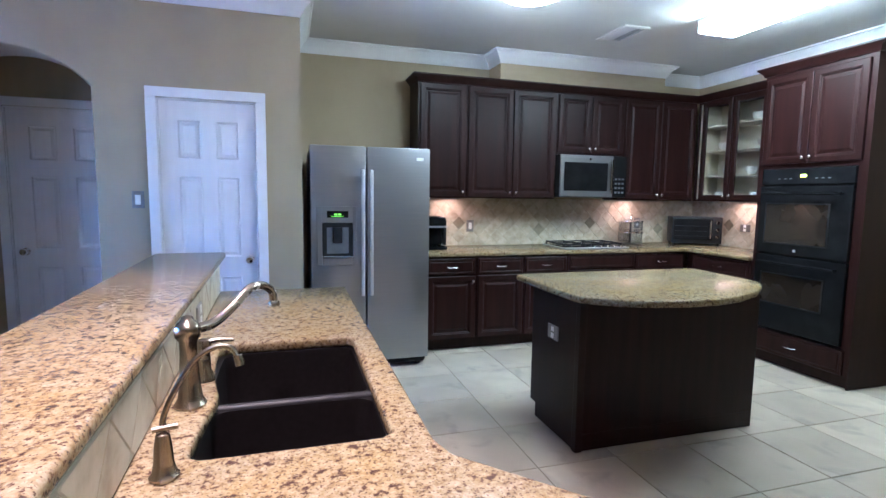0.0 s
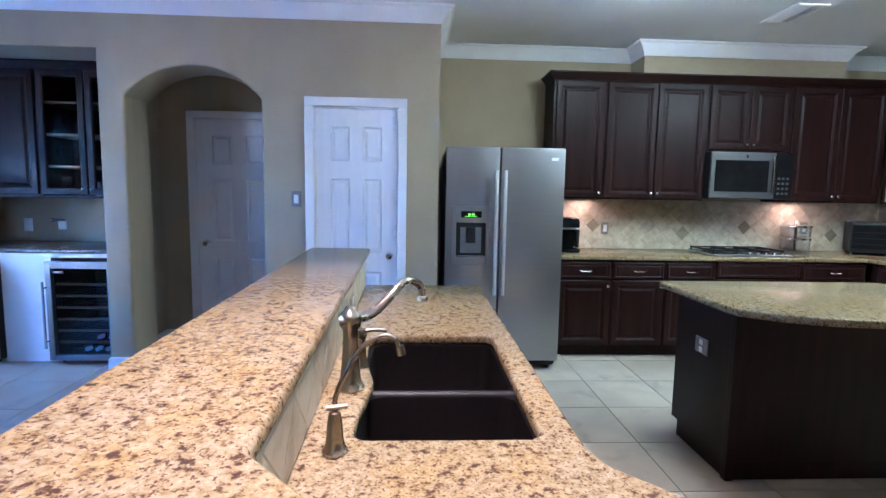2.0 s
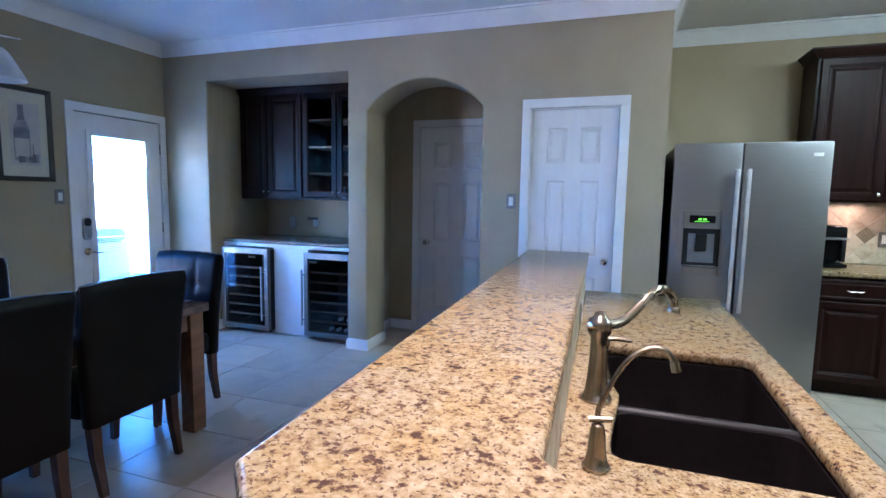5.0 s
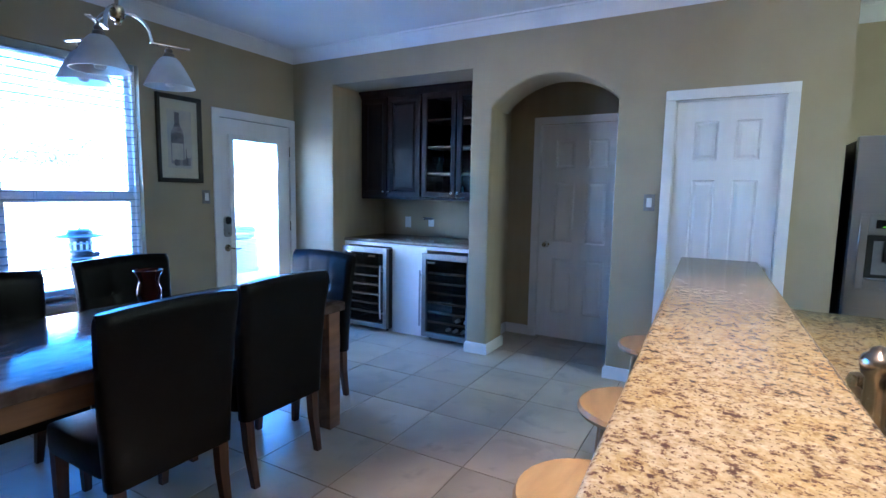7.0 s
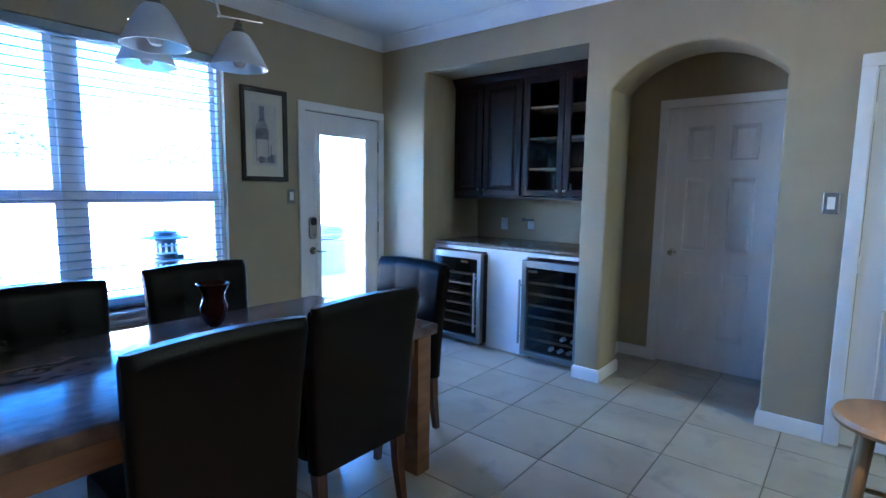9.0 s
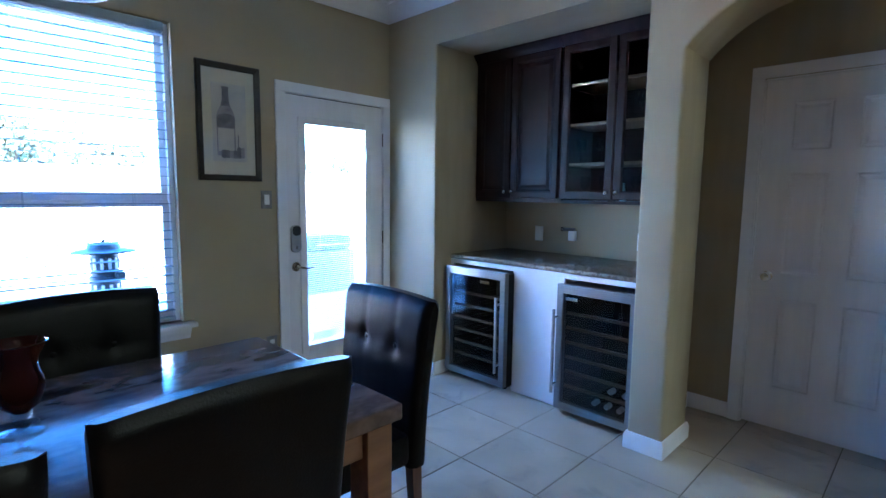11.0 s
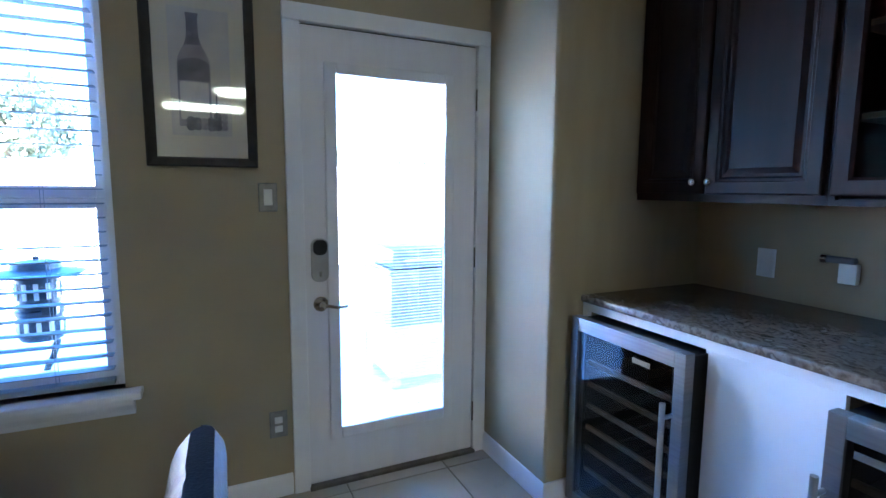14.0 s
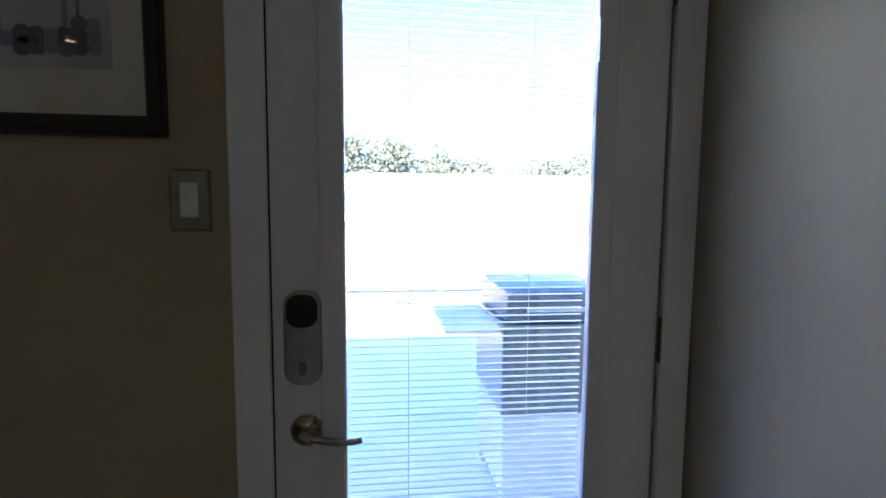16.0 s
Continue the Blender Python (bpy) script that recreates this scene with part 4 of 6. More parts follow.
# microwave, cooktop and small appliances
mw = thing("microwave", "stainless over-the-range microwave with a black window", "microwave", pose(3.17, 8.13, 0))
part("body", boxes((0, 0.012, 1.405, 0.76, 0.405, 1.825), bevel=0.005), BLACKP, mw)
md = part("door", boxes((0.0, -0.01, 1.412, 0.6, 0.011, 1.822), bevel=0.006), DARKSTEEL, mw)
part("window", boxes((0.04, -0.0125, 1.47, 0.535, -0.0095, 1.75), bevel=0.0), BLACK, md, "dark door window")
bm = bmesh.new()
box(bm, 0.548, -0.055, 1.45, 0.572, -0.038, 1.785, bevel=0.006)
box(bm, 0.552, -0.04, 1.47, 0.568, -0.008, 1.49)
box(bm, 0.552, -0.04, 1.745, 0.568, -0.008, 1.765)
part("handle", bm, CHROME, md, "chrome bar handle", True)
mp = part("control_panel", boxes((0.604, -0.008, 1.412, 0.76, 0.011, 1.822), bevel=0.004), BLACK, mw)
for k in range(12):
    x, z = 0.625 + 0.04 * (k % 3), 1.45 + 0.045 * (k // 3)
    part("button", boxes((x, -0.0105, z, x + 0.024, -0.0075, z + 0.018)), GREYP, mp)
part("logo", boxes((0.32, -0.0115, 1.775, 0.34, -0.0095, 1.795)), CHROME, md)

ck = thing("cooktop", "stainless gas cooktop with black cast grates", "cooktop", pose(3.52, 8.2, 0.902))
part("tray", slab(rounded(-0.36, -0.25, 0.36, 0.24, 0.02), 0, 0.014, bevel=0.004), STEEL, ck, "", True)
part("glass_top", slab(rounded(-0.345, -0.19, 0.345, 0.23, 0.015), 0.0141, 0.018), BLACK, ck)
for gx in (-0.225, 0.0, 0.225):
    bm = bmesh.new()
    for a in (-0.1, 0.1):
        box(bm, gx + a - 0.006, -0.17, 0.034, gx + a + 0.006, 0.21, 0.05)
    for b in (-0.165, 0.02, 0.205):
        box(bm, gx - 0.1, b - 0.006, 0.036, gx + 0.1, b + 0.006, 0.048)
    for a in (-0.1, 0.1):
        for b in (-0.16, 0.2):
            box(bm, gx + a - 0.006, b - 0.006, 0.018, gx + a + 0.006, b + 0.006, 0.034)
    part("grate", bm, BLACKP, ck, "black cast iron grate")
    for b in (-0.08, 0.12):
        part("burner", rod(bmesh.new(), (gx, b, 0.018), (gx, b, 0.03), 0.035, 0.028), BLACKP, ck, "", True)
for k in range(5):
    part("control_knob", lathe(bmesh.new(), [(0.017, 0), (0.016, 0.018), (0.001, 0.02)], at=(-0.02 + 0.075 * k, -0.222, 0.014), seg=14), CHROME, ck, "silver control knob", True)

cm = thing("coffee_maker", "black and silver single-cup coffee maker on the worktop", "coffee maker", pose(1.93, 8.27, 0.902))
part("base", boxes((-0.09, -0.15, 0, 0.09, 0.13, 0.03), bevel=0.01), BLACK, cm, "", True)
part("column", boxes((-0.085, 0.0, 0.03, 0.085, 0.13, 0.25), bevel=0.02), BLACK, cm, "", True)
part("head", boxes((-0.085, -0.14, 0.2, 0.085, 0.13, 0.31), bevel=0.035), BLACK, cm, "", True)
part("trim_band", boxes((-0.087, -0.142, 0.205, 0.087, -0.02, 0.222), bevel=0.004), STEEL, cm, "silver band")
part("reservoir", boxes((0.087, -0.02, 0.03, 0.12, 0.12, 0.27), bevel=0.01), BLACKP, cm, "black water tank", True)

to = thing("toaster_oven", "black countertop toaster oven with a chrome handle", "toaster oven", pose(4.86, 8.12, 0.902, 0, 0, -32))
part("body", boxes((-0.25, -0.005, 0.02, 0.25, 0.32, 0.31), bevel=0.012), BLACKP, to, "", True)
for x in (-0.22, 0.22):
    for y in (0.03, 0.29):
        part("foot", rod(bmesh.new(), (x, y, 0), (x, y, 0.022), 0.014, seg=10), BLACKP, to)
td = part("door", boxes((-0.235, -0.02, 0.06, 0.15, -0.006, 0.29), bevel=0.005), BLACK, to, "dark glass door")
part("handle", rod(bmesh.new(), (0.125, -0.045, 0.08), (0.125, -0.045, 0.27), 0.009), CHROME, td, "chrome handle", True)
for k in range(3):
    part("rack", boxes((-0.22, -0.0215, 0.1 + 0.055 * k, 0.1, -0.0198, 0.104 + 0.055 * k)), BLACKP, td)
for k in range(3):
    part("dial", lathe(bmesh.new(), [(0.02, 0), (0.018, 0.02), (0.001, 0.022)], at=(0.2, -0.005, 0.25 - 0.075 * k), seg=14, turn=Matrix.Rotation(radians(90), 4, "X")), CHROME, to, "", True)

cn = thing("tiered_canister", "clear glass tiered canister stand with chrome rims", "canister", pose(4.17, 8.33, 0.902))
part("post", rod(bmesh.new(), (0, 0, 0.015), (0, 0, 0.262), 0.011), BRONZE, cn, "dark central post", True)
part("base", lathe(bmesh.new(), [(0.13, 0), (0.13, 0.012), (0.03, 0.02)]), BRONZE, cn, "", True)
for z in (0.03, 0.15):
    part("jar", lathe(bmesh.new(), [(0.125, z), (0.128, z + 0.1), (0.123, z + 0.1), (0.12, z + 0.008)]), GLASSWARE, cn, "clear glass tier", True)
    part("rim", lathe(bmesh.new(), [(0.132, z + 0.1), (0.132, z + 0.112), (0.02, z + 0.117)]), CHROME, cn, "", True)
part("finial", lathe(bmesh.new(), [(0.006, 0.26), (0.006, 0.28), (0.014, 0.29), (0.001, 0.302)]), CHROME, cn, "", True)

for x, z, n in ((2.384, 1.1, "light_switch"), (4.4, 1.127, "power_outlet")):
    wall_plate(n, "pewter plate on the kitchen backsplash", pose(x, 8.527, z), kind="switch" if n == "light_switch" else "outlet")
wall_plate("power_outlet", "wide pewter outlet plate on the side backsplash", pose(5.157, 7.78, 1.11, 0, 0, -90), w=0.118, h=0.075, kind="outlet")

# dishes in the glass cabinets
for k, (y, z) in enumerate(((7.98, 0.02), (7.9, 0.28), (7.97, 0.54), (7.88, 0.8), (7.55, 0.02), (7.62, 0.28), (7.5, 0.54), (7.58, 0.8))):
    zb = UZ0 + (0.02 if z < 0.1 else 0.0) + (round(z / 0.26) * 0.26 + 0.011 if z > 0.1 else 0)
    b = lathe(bmesh.new(), [(0.025, 0), (0.05, 0.035), (0.056, 0.075), (0.052, 0.075), (0.04, 0.03), (0.001, 0.012)], seg=18)
    tagged(part("bowl" if k % 2 else "cup", b, CERAMIC, None, "", True), "white ceramic dish on a cabinet shelf", "dish").location = (5.0, y, zb)

# island
isl = thing("kitchen_island", "dark cherry kitchen island with flat panelled sides", "island", pose(2.11, 5.985, 0))
part("body", boxes((0, 0, 0.1, 1.23, 0.55, 0.862), (0.0, 0, 0.004, 1.23, 0.49, 0.1), bevel=0.003), CAB, isl)
part("side_panel", boxes((-0.006, 0.0, 0.1, -0.0005, 0.545, 0.86)), CAB, isl)
part("corner_post", boxes((-0.012, -0.012, 0.004, 0.03, 0.03, 0.862), bevel=0.003), CAB, isl)
wall_plate("power_outlet", "pewter outlet plate on the island side", pose(2.103, 6.26, 0.61, 0, 0, -90), w=0.118, h=0.085, kind="outlet")
front = [(2.025, 5.87), (2.06, 5.835), (2.17, 5.747), (2.319, 5.686), (2.52, 5.651), (2.7, 5.655), (2.86, 5.69), (3.08, 5.785), (3.24, 5.89), (3.35, 5.99), (3.4, 6.08)]
itop = [(3.42, 6.6), (3.39, 6.64), (2.05, 6.64), (2.015, 6.6), (2.012, 5.92)] + front
tagged(part("island_top", slab(itop, 0.865, 0.902, bevel=0.012), GRANITE, None, "", True), "speckled golden granite island top with a curved front", "worktop")

# ---- peninsula: knee wall, counter, raised bar, sink ----
structure("knee_wall", slab([(0.12, 6.42), (0.265, 6.42), (0.335, 4.33), (0.6, 4.06), (0.53, 3.99), (0.2, 4.3)], 0.002, 1.032), WALL, "khaki painted knee wall under the raised bar", "wall")
structure("bar_end_trim", boxes((0.17, 4.2, 0.0, 0.182, 4.32, 1.03)), TRIM, "white corner trim of the knee wall", "trim")
bar = slab([(-0.078, 6.7), (0.275, 6.7), (0.352, 4.29), (0.66, 3.97), (0.5, 3.87), (0.25, 3.91), (0.012, 4.15)], 1.035, 1.07, bevel=0.012)
tagged(part("raised_bar_top", bar, GRANITE, None, "", True), "speckled golden granite raised bar top with a bend", "worktop")


def sink_outline(grow=0.0, n=10):
    """The cut-out over the two basins: its faucet side bulges at each basin and pinches in at the divider."""
    side = []
    for k in range(n + 1):
        y = 5.37 - (5.37 - 4.99) * k / n
        side.append((0.402 + 0.046 * (k / n) ** 2 - grow, y))
    for k in range(n + 1):
        y = 4.95 - (4.95 - 4.7) * k / n
        side.append((0.448 - 0.016 * math.sin(math.pi / 2 * k / n) - grow, y))
    side += [(0.438 - grow, 4.668 - grow), (0.46, 4.655 - grow)]
    return [(0.8, 4.655 - grow), (0.824 + grow, 4.672), (0.828 + grow, 5.4), (0.808, 5.425 + grow), (0.43, 5.425 + grow), (0.407 - grow, 5.405 + grow)] + side


hole = sink_outline()
ctr = slab([(0.275, 6.42), (0.905, 6.42), (0.905, 4.62), (0.925, 4.55), (1.3, 4.14), (1.1, 3.95), (0.66, 4.03), (0.343, 4.345)], 0.864, 0.9, holes=[hole], bevel=0.01)
tagged(part("sink_counter", ctr, GRANITE, None, "", True), "speckled golden granite sink counter below the bar", "worktop")
pc = thing("sink_cabinet", "dark cherry base cabinet run under the sink counter", "cabinet", pose(0.34, 4.45, 0))
part("body", boxes((0.0, 0.0, 0.1, 0.53, 0.15, 0.862), (0.0, 1.02, 0.1, 0.53, 1.95, 0.862), (0.51, 0.15, 0.1, 0.53, 1.02, 0.862), (0, 0.15, 0.1, 0.51, 1.02, 0.12)), CAB, pc)
part("toe_kick", boxes((0.0, 0.0, 0.004, 0.46, 1.95, 0.1)), CAB, pc)
for k in range(4):
    o = part("door", panel_door(0.46, 0.72), CAB, pc)
    o.matrix_local = pose(0.5305, 0.02 + 0.48 * k, 0.12, 0, 0, 90)

sk = thing("kitchen_sink", "black composite undermount sink with two basins", "sink", pose(0, 0, 0))


def basin(x0, y0, x1, y1, depth, bulge):
    lip = rounded(x0, y0, x1, y1, 0.045, 6)
    lip = [(x - (bulge * math.sin(math.pi * (y - y0) / (y1 - y0)) if x < (x0 + x1) / 2 else 0), y) for x, y in lip]
    cx, cy = (x0 + x1) / 2, (y0 + y1) / 2
    bm = bmesh.new()
    last = None
    for k, z in ((1.0, 0.862), (0.985, 0.83), (0.95, 0.862 - depth + 0.03), (0.9, 0.862 - depth), (0.1, 0.862 - depth - 0.006)):
        now = [bm.verts.new((cx + (x - cx) * k, cy + (y - cy) * k, z)) for x, y in lip]
        if last:
            for j in range(len(lip)):
                bm.faces.new((last[j], last[(j + 1) % len(lip)], now[(j + 1) % len(lip)], now[j]))
        last = now
    bm.faces.new(last)
    return bm, lip


b1, lip1 = basin(0.438, 4.66, 0.824, 4.955, 0.2, 0.012)
b2, lip2 = basin(0.418, 4.985, 0.824, 5.42, 0.22, 0.016)
part("basin", b1, SINKM, sk, "", True)
part("basin", b2, SINKM, sk, "", True)
part("rim", slab(rounded(0.37, 4.62, 0.85, 5.45, 0.02), 0.8585, 0.8635, holes=[lip1, lip2]), SINKM, sk)
part("divider", tube(bmesh.new(), [Vector((x, 4.97, 0.8615)) for x in (0.425, 0.55, 0.7, 0.826)], 0.0135, 12), BLACKP, sk, "rounded ridge between the basins", True)
for x, y, z in ((0.63, 4.8, 0.656), (0.63, 5.2, 0.636)):
    part("drain", lathe(bmesh.new(), [(0.045, z), (0.045, z + 0.003), (0.03, z + 0.004), (0.001, z + 0.001)], at=(x, y, 0.002)), CHROME, sk, "", True)

fa = thing("faucet", "brushed nickel bridge-style kitchen faucet with a curved spout", "faucet", pose(0.395, 4.92, 0.901))
part("body", lathe(bmesh.new(), [(0.034, 0), (0.036, 0.006), (0.031, 0.014), (0.027, 0.022), (0.022, 0.07), (0.0185, 0.13), (0.019, 0.155), (0.027, 0.165), (0.029, 0.185), (0.024, 0.197), (0.016, 0.203), (0.012, 0.213), (0.001, 0.217)]), NICKEL, fa, "", True)
part("spout", tube(bmesh.new(), smooth_line([(0.015, 0.02, 0.178), (0.05, 0.062, 0.182), (0.09, 0.115, 0.212), (0.125, 0.165, 0.245), (0.155, 0.21, 0.243), (0.176, 0.237, 0.222), (0.182, 0.243, 0.19)], 6), 0.0125, 12, 0.011), NICKEL, fa, "", True)
part("spout_tip", lathe(bmesh.new(), [(0.0125, 0), (0.0165, -0.006), (0.0165, -0.016), (0.011, -0.017)], at=(0.182, 0.243, 0.194)), NICKEL, fa, "", True)
part("valve", lathe(bmesh.new(), [(0.027, 0), (0.025, 0.012), (0.018, 0.03), (0.016, 0.08), (0.021, 0.095), (0.015, 0.11), (0.001, 0.115)], at=(0.005, 0.17, 0)), NICKEL, fa, "", True)
part("lever", tube(bmesh.new(), smooth_line([(0.005, 0.17, 0.1), (0.035, 0.175, 0.106), (0.08, 0.18, 0.103)], 4), 0.007, 10, 0.005), NICKEL, fa, "", True)
ff = thing("filter_faucet", "small brushed nickel filtered-water faucet with a gooseneck", "faucet", pose(0.408, 4.6, 0.901))
part("body", lathe(bmesh.new(), [(0.024, 0), (0.025, 0.006), (0.02, 0.012), (0.0165, 0.03), (0.0145, 0.06), (0.011, 0.08), (0.001, 0.084)]), NICKEL, ff, "", True)
part("spout", tube(bmesh.new(), smooth_line([(0, 0.008, 0.08), (0, 0.01, 0.105), (0.016, 0.02, 0.145), (0.045, 0.035, 0.192), (0.08, 0.045, 0.215), (0.108, 0.044, 0.213), (0.122, 0.04, 0.192)], 6), 0.0052, 10), NICKEL, ff, "", True)
part("spout_tip", rod(bmesh.new(), (0.121, 0.0405, 0.198), (0.125, 0.039, 0.18), 0.0085), NICKEL, ff, "", True)
part("lever", rod(bmesh.new(), (-0.016, 0.0, 0.088), (0.024, 0.006, 0.09), 0.0055), NICKEL, ff, "", True)
wall_plate("power_outlet", "pewter outlet plate on the tiled bar splash", pose(0.307, 5.6, 0.966, 0, 0, 91.92), w=0.118, h=0.075, kind="outlet")

# ---- bar niche ----
nz0, nz1 = 1.315, 2.36
nc = cabinet("bar_wall_cabinet", "dark cherry bar cabinet with two panel doors", pose(NX0 + 0.002, 8.05, 0), 0.755, 0.398, nz0, nz1,
             [("door", 0.01, 0.335, nz0 + 0.03, nz1 - 0.01, "rb"), ("door", 0.345, 0.745, nz0 + 0.03, nz1 - 0.01, "lb")])
ng = cabinet("bar_glass_cabinet", "dark cherry bar cabinet with glass doors and glassware inside", pose(NX0 + 0.759, 8.05, 0), 0.757, 0.398, nz0, nz1,
             [("glass", 0.012, 0.385, nz0 + 0.03, nz1 - 0.01, "rb"), ("glass", 0.397, 0.748, nz0 + 0.03, nz1 - 0.01, "lb")], open_body=True, inside=CAB)
for ob, a, b in ((nc, NX0 + 0.003, NX0 + 0.757), (ng, NX0 + 0.759, NX1 - 0.003)):
    crown_on("cabinet_crown", ob, [(a, 8.05), (b, 8.05)], nz1 - 0.012)
for k, (x, row) in enumerate(((-2.46, 0), (-2.36, 1), (-2.44, 2), (-2.1, 0), (-2.02, 1), (-2.08, 2), (-1.96, 0), (-2.32, 0), (-2.5, 1))):
    zb = nz0 + ((nz1 - nz0) * row / 4 + 0.011 if row else 0.02)
    g = lathe(bmesh.new(), [(0.03, 0), (0.03, 0.003), (0.004, 0.008), (0.004, 0.07), (0.028, 0.095), (0.034, 0.13), (0.03, 0.165), (0.029, 0.165), (0.032, 0.13), (0.026, 0.097), (0.001, 0.076)], seg=16)
    tagged(part("wine_glass", g, GLASSWARE, None, "", True), "clear stemmed wine glass on a cabinet shelf", "wine glass", "glasses in the bar cabinet").location = (x, 8.2, zb)
tagged(part("slim_bottle", lathe(bmesh.new(), [(0.001, 0), (0.02, 0), (0.021, 0.01), (0.017, 0.06), (0.012, 0.09), (0.011, 0.115), (0.001, 0.116)], seg=16), BLUEGLASS, None, "", True), "slim pale blue glass bottle on a cabinet shelf", "bottle").location = (-2.137, 8.1, nz0 + 0.0215)
bc = slab([(NX0 + 0.001, 8.449), (NX0 + 0.001, 7.762), (NX1 - 0.001, 7.762), (NX1 - 0.001, 8.449)], 0.884, 0.916, bevel=0.009)
tagged(part("bar_worktop", bc, BARTOP, None, "", True), "brown veined granite worktop of the bar niche", "worktop")
bp = thing("bar_panel", "white painted panel around the wine coolers", "panel", pose(0, 0, 0), kind="structure")
for row in ((NX0 + 0.001, 7.775, 0.85, NX1 - 0.001, 7.795, 0.883), (-2.725, 7.775, 0.003, -2.337, 7.795, 0.8495), (NX0 + 0.001, 7.775, 0.003, -3.297, 7.795, 0.8495), (-2.75, 7.796, 0.003, -2.735, 8.44, 0.8495)):
    part("board", boxes(row), TRIM, bp)


def wine_cooler(x0, x1, top, handle_x, label):
    w = x1 - x0
    c = thing("wine_cooler", label, "wine cooler", pose(x0, 7.685, 0), "wine coolers under the bar")
    part("body", boxes((0.006, 0.05, 0.03, 0.02, 0.6, top - 0.012), (w - 0.02, 0.05, 0.03, w - 0.006, 0.6, top - 0.012), (0.02, 0.05, 0.03, w - 0.02, 0.6, 0.05), (0.02, 0.05, top - 0.03, w - 0.02, 0.6, top - 0.012), (0.02, 0.58, 0.05, w - 0.02, 0.6, top - 0.03)), BLACKP, c)
    for x in (0.05, w - 0.05):
        part("foot", rod(bmesh.new(), (x, 0.09, 0.003), (x, 0.09, 0.032), 0.016, seg=10), BLACKP, c)
    d = part("door_frame", boxes((0, 0, 0.04, 0.042, 0.042, top), (w - 0.042, 0, 0.04, w, 0.042, top), (0.042, 0, 0.04, w - 0.042, 0.042, 0.085), (0.042, 0, top - 0.055, w - 0.042, 0.042, top), bevel=0.003), DARKSTEEL, c, "stainless door frame")
    part("pane", boxes((0.042, 0.008, 0.085, w - 0.042, 0.012, top - 0.055)), DARKPANE, d, "smoked glass pane")
    part("label_plate", boxes((w * 0.6, 0.003, top - 0.095, w * 0.6 + 0.08, 0.007, top - 0.075), bevel=0.001) if handle_x > w / 2 else boxes((0.06, 0.003, top - 0.095, 0.14, 0.007, top - 0.075), bevel=0.001), CHROME, d, "small silver label plate")
    bm = bmesh.new()
    rod(bm, (handle_x, -0.045, 0.15), (handle_x, -0.045, 0.675), 0.0095)
    for z in (0.2, 0.625):
        rod(bm, (handle_x, -0.045, z), (handle_x, 0.002, z), 0.007)
    part("handle", bm, STEEL, d, "round steel bar handle", True)
    for k in range(6):
        z = 0.16 + 0.094 * k
        part("shelf_front", boxes((0.03, 0.07, z, w - 0.03, 0.084, z + 0.02), bevel=0.002), COOLSHELF, c, "brown wooden shelf front")
        bm = bmesh.new()
        for j in range(7):
            x = 0.05 + (w - 0.1) * j / 6
            rod(bm, (x, 0.085, z + 0.008), (x, 0.56, z + 0.008), 0.0025, seg=6)
        part("wire_shelf", bm, CHROME, c)
    return c


w1 = wine_cooler(-3.29, -2.735, 0.842, 0.515, "stainless wine cooler with a dark glass door, nearly empty")
w2 = wine_cooler(-2.33, -1.822, 0.83, -0.012 + 0.02, "stainless wine cooler with a few bottles in the bottom rows")
for x, z in ((-2.02, 0.105), (-1.94, 0.105), (-2.0, 0.205), (-1.91, 0.205), (-2.1, 0.105)):
    bm = bmesh.new()
    lathe(bm, [(0.001, 0), (0.014, 0.002), (0.0145, 0.09), (0.037, 0.15), (0.037, 0.3), (0.001, 0.302)], seg=16, turn=Matrix.Rotation(radians(-90), 4, "X"))
    b = part("wine_bottle", bm, CHROME, None, "", True)
    b.data.materials[0] = BLACK
    tagged(b, "dark wine bottle with a pale foil cap lying in the cooler", "bottle", "bottles in the cooler").location = (x, 7.775, z)
    part("cap", lathe(bmesh.new(), [(0.016, -0.002), (0.0165, 0.05), (0.015, 0.052)], seg=14, turn=Matrix.Rotation(radians(-90), 4, "X")), SATIN, b, "pale foil cap", True)
nl = thing("plug_in_night_light", "small white plug-in night light on the niche wall", "night light", pose(-2.68, 8.45, 1.068))
part("plug", boxes((-0.03, -0.03, -0.045, 0.03, -0.001, 0.03), bevel=0.006), PLATE, nl, "", True)
part("arm", rod(bmesh.new(), (-0.07, -0.02, 0.04), (0.02, -0.02, 0.04), 0.013), GREYP, nl, "", True)
part("lens", rod(bmesh.new(), (-0.09, -0.02, 0.04), (-0.07, -0.02, 0.04), 0.019), CHROME, nl, "", True)

# ---- picture on the west wall ----
pf = thing("framed_picture", "framed wine bottle print with a dark frame and cream mat", "picture", pose(XL, 6.333, 1.788, 0, 0, 90))
bm = bmesh.new()
rings(bm, -0.195, -0.352, 0.195, 0.352, [(0, -0.001), (0, -0.022), (0.006, -0.026), (0.018, -0.02), (0.03, -0.016), (0.036, -0.008), (0.036, -0.001), (0, -0.001)], cap=False)
part("frame", bm, FRAMEM, pf)
part("mat_board", boxes((-0.16, -0.006, -0.317, 0.16, -0.002, 0.317)), PAPER, pf)
pr = part("print", boxes((-0.105, -0.0075, -0.235, 0.105, -0.0062, 0.235)), PRINT, pf, "washed blue-grey print of a wine bottle")


def motif(name, outline, depth, material):
    bm = slab(outline, depth, depth + 0.0006)
    for v in bm.verts:
        v.co = Vector((v.co.x, -v.co.z, v.co.y))
    return part(name, bm, material, pf)


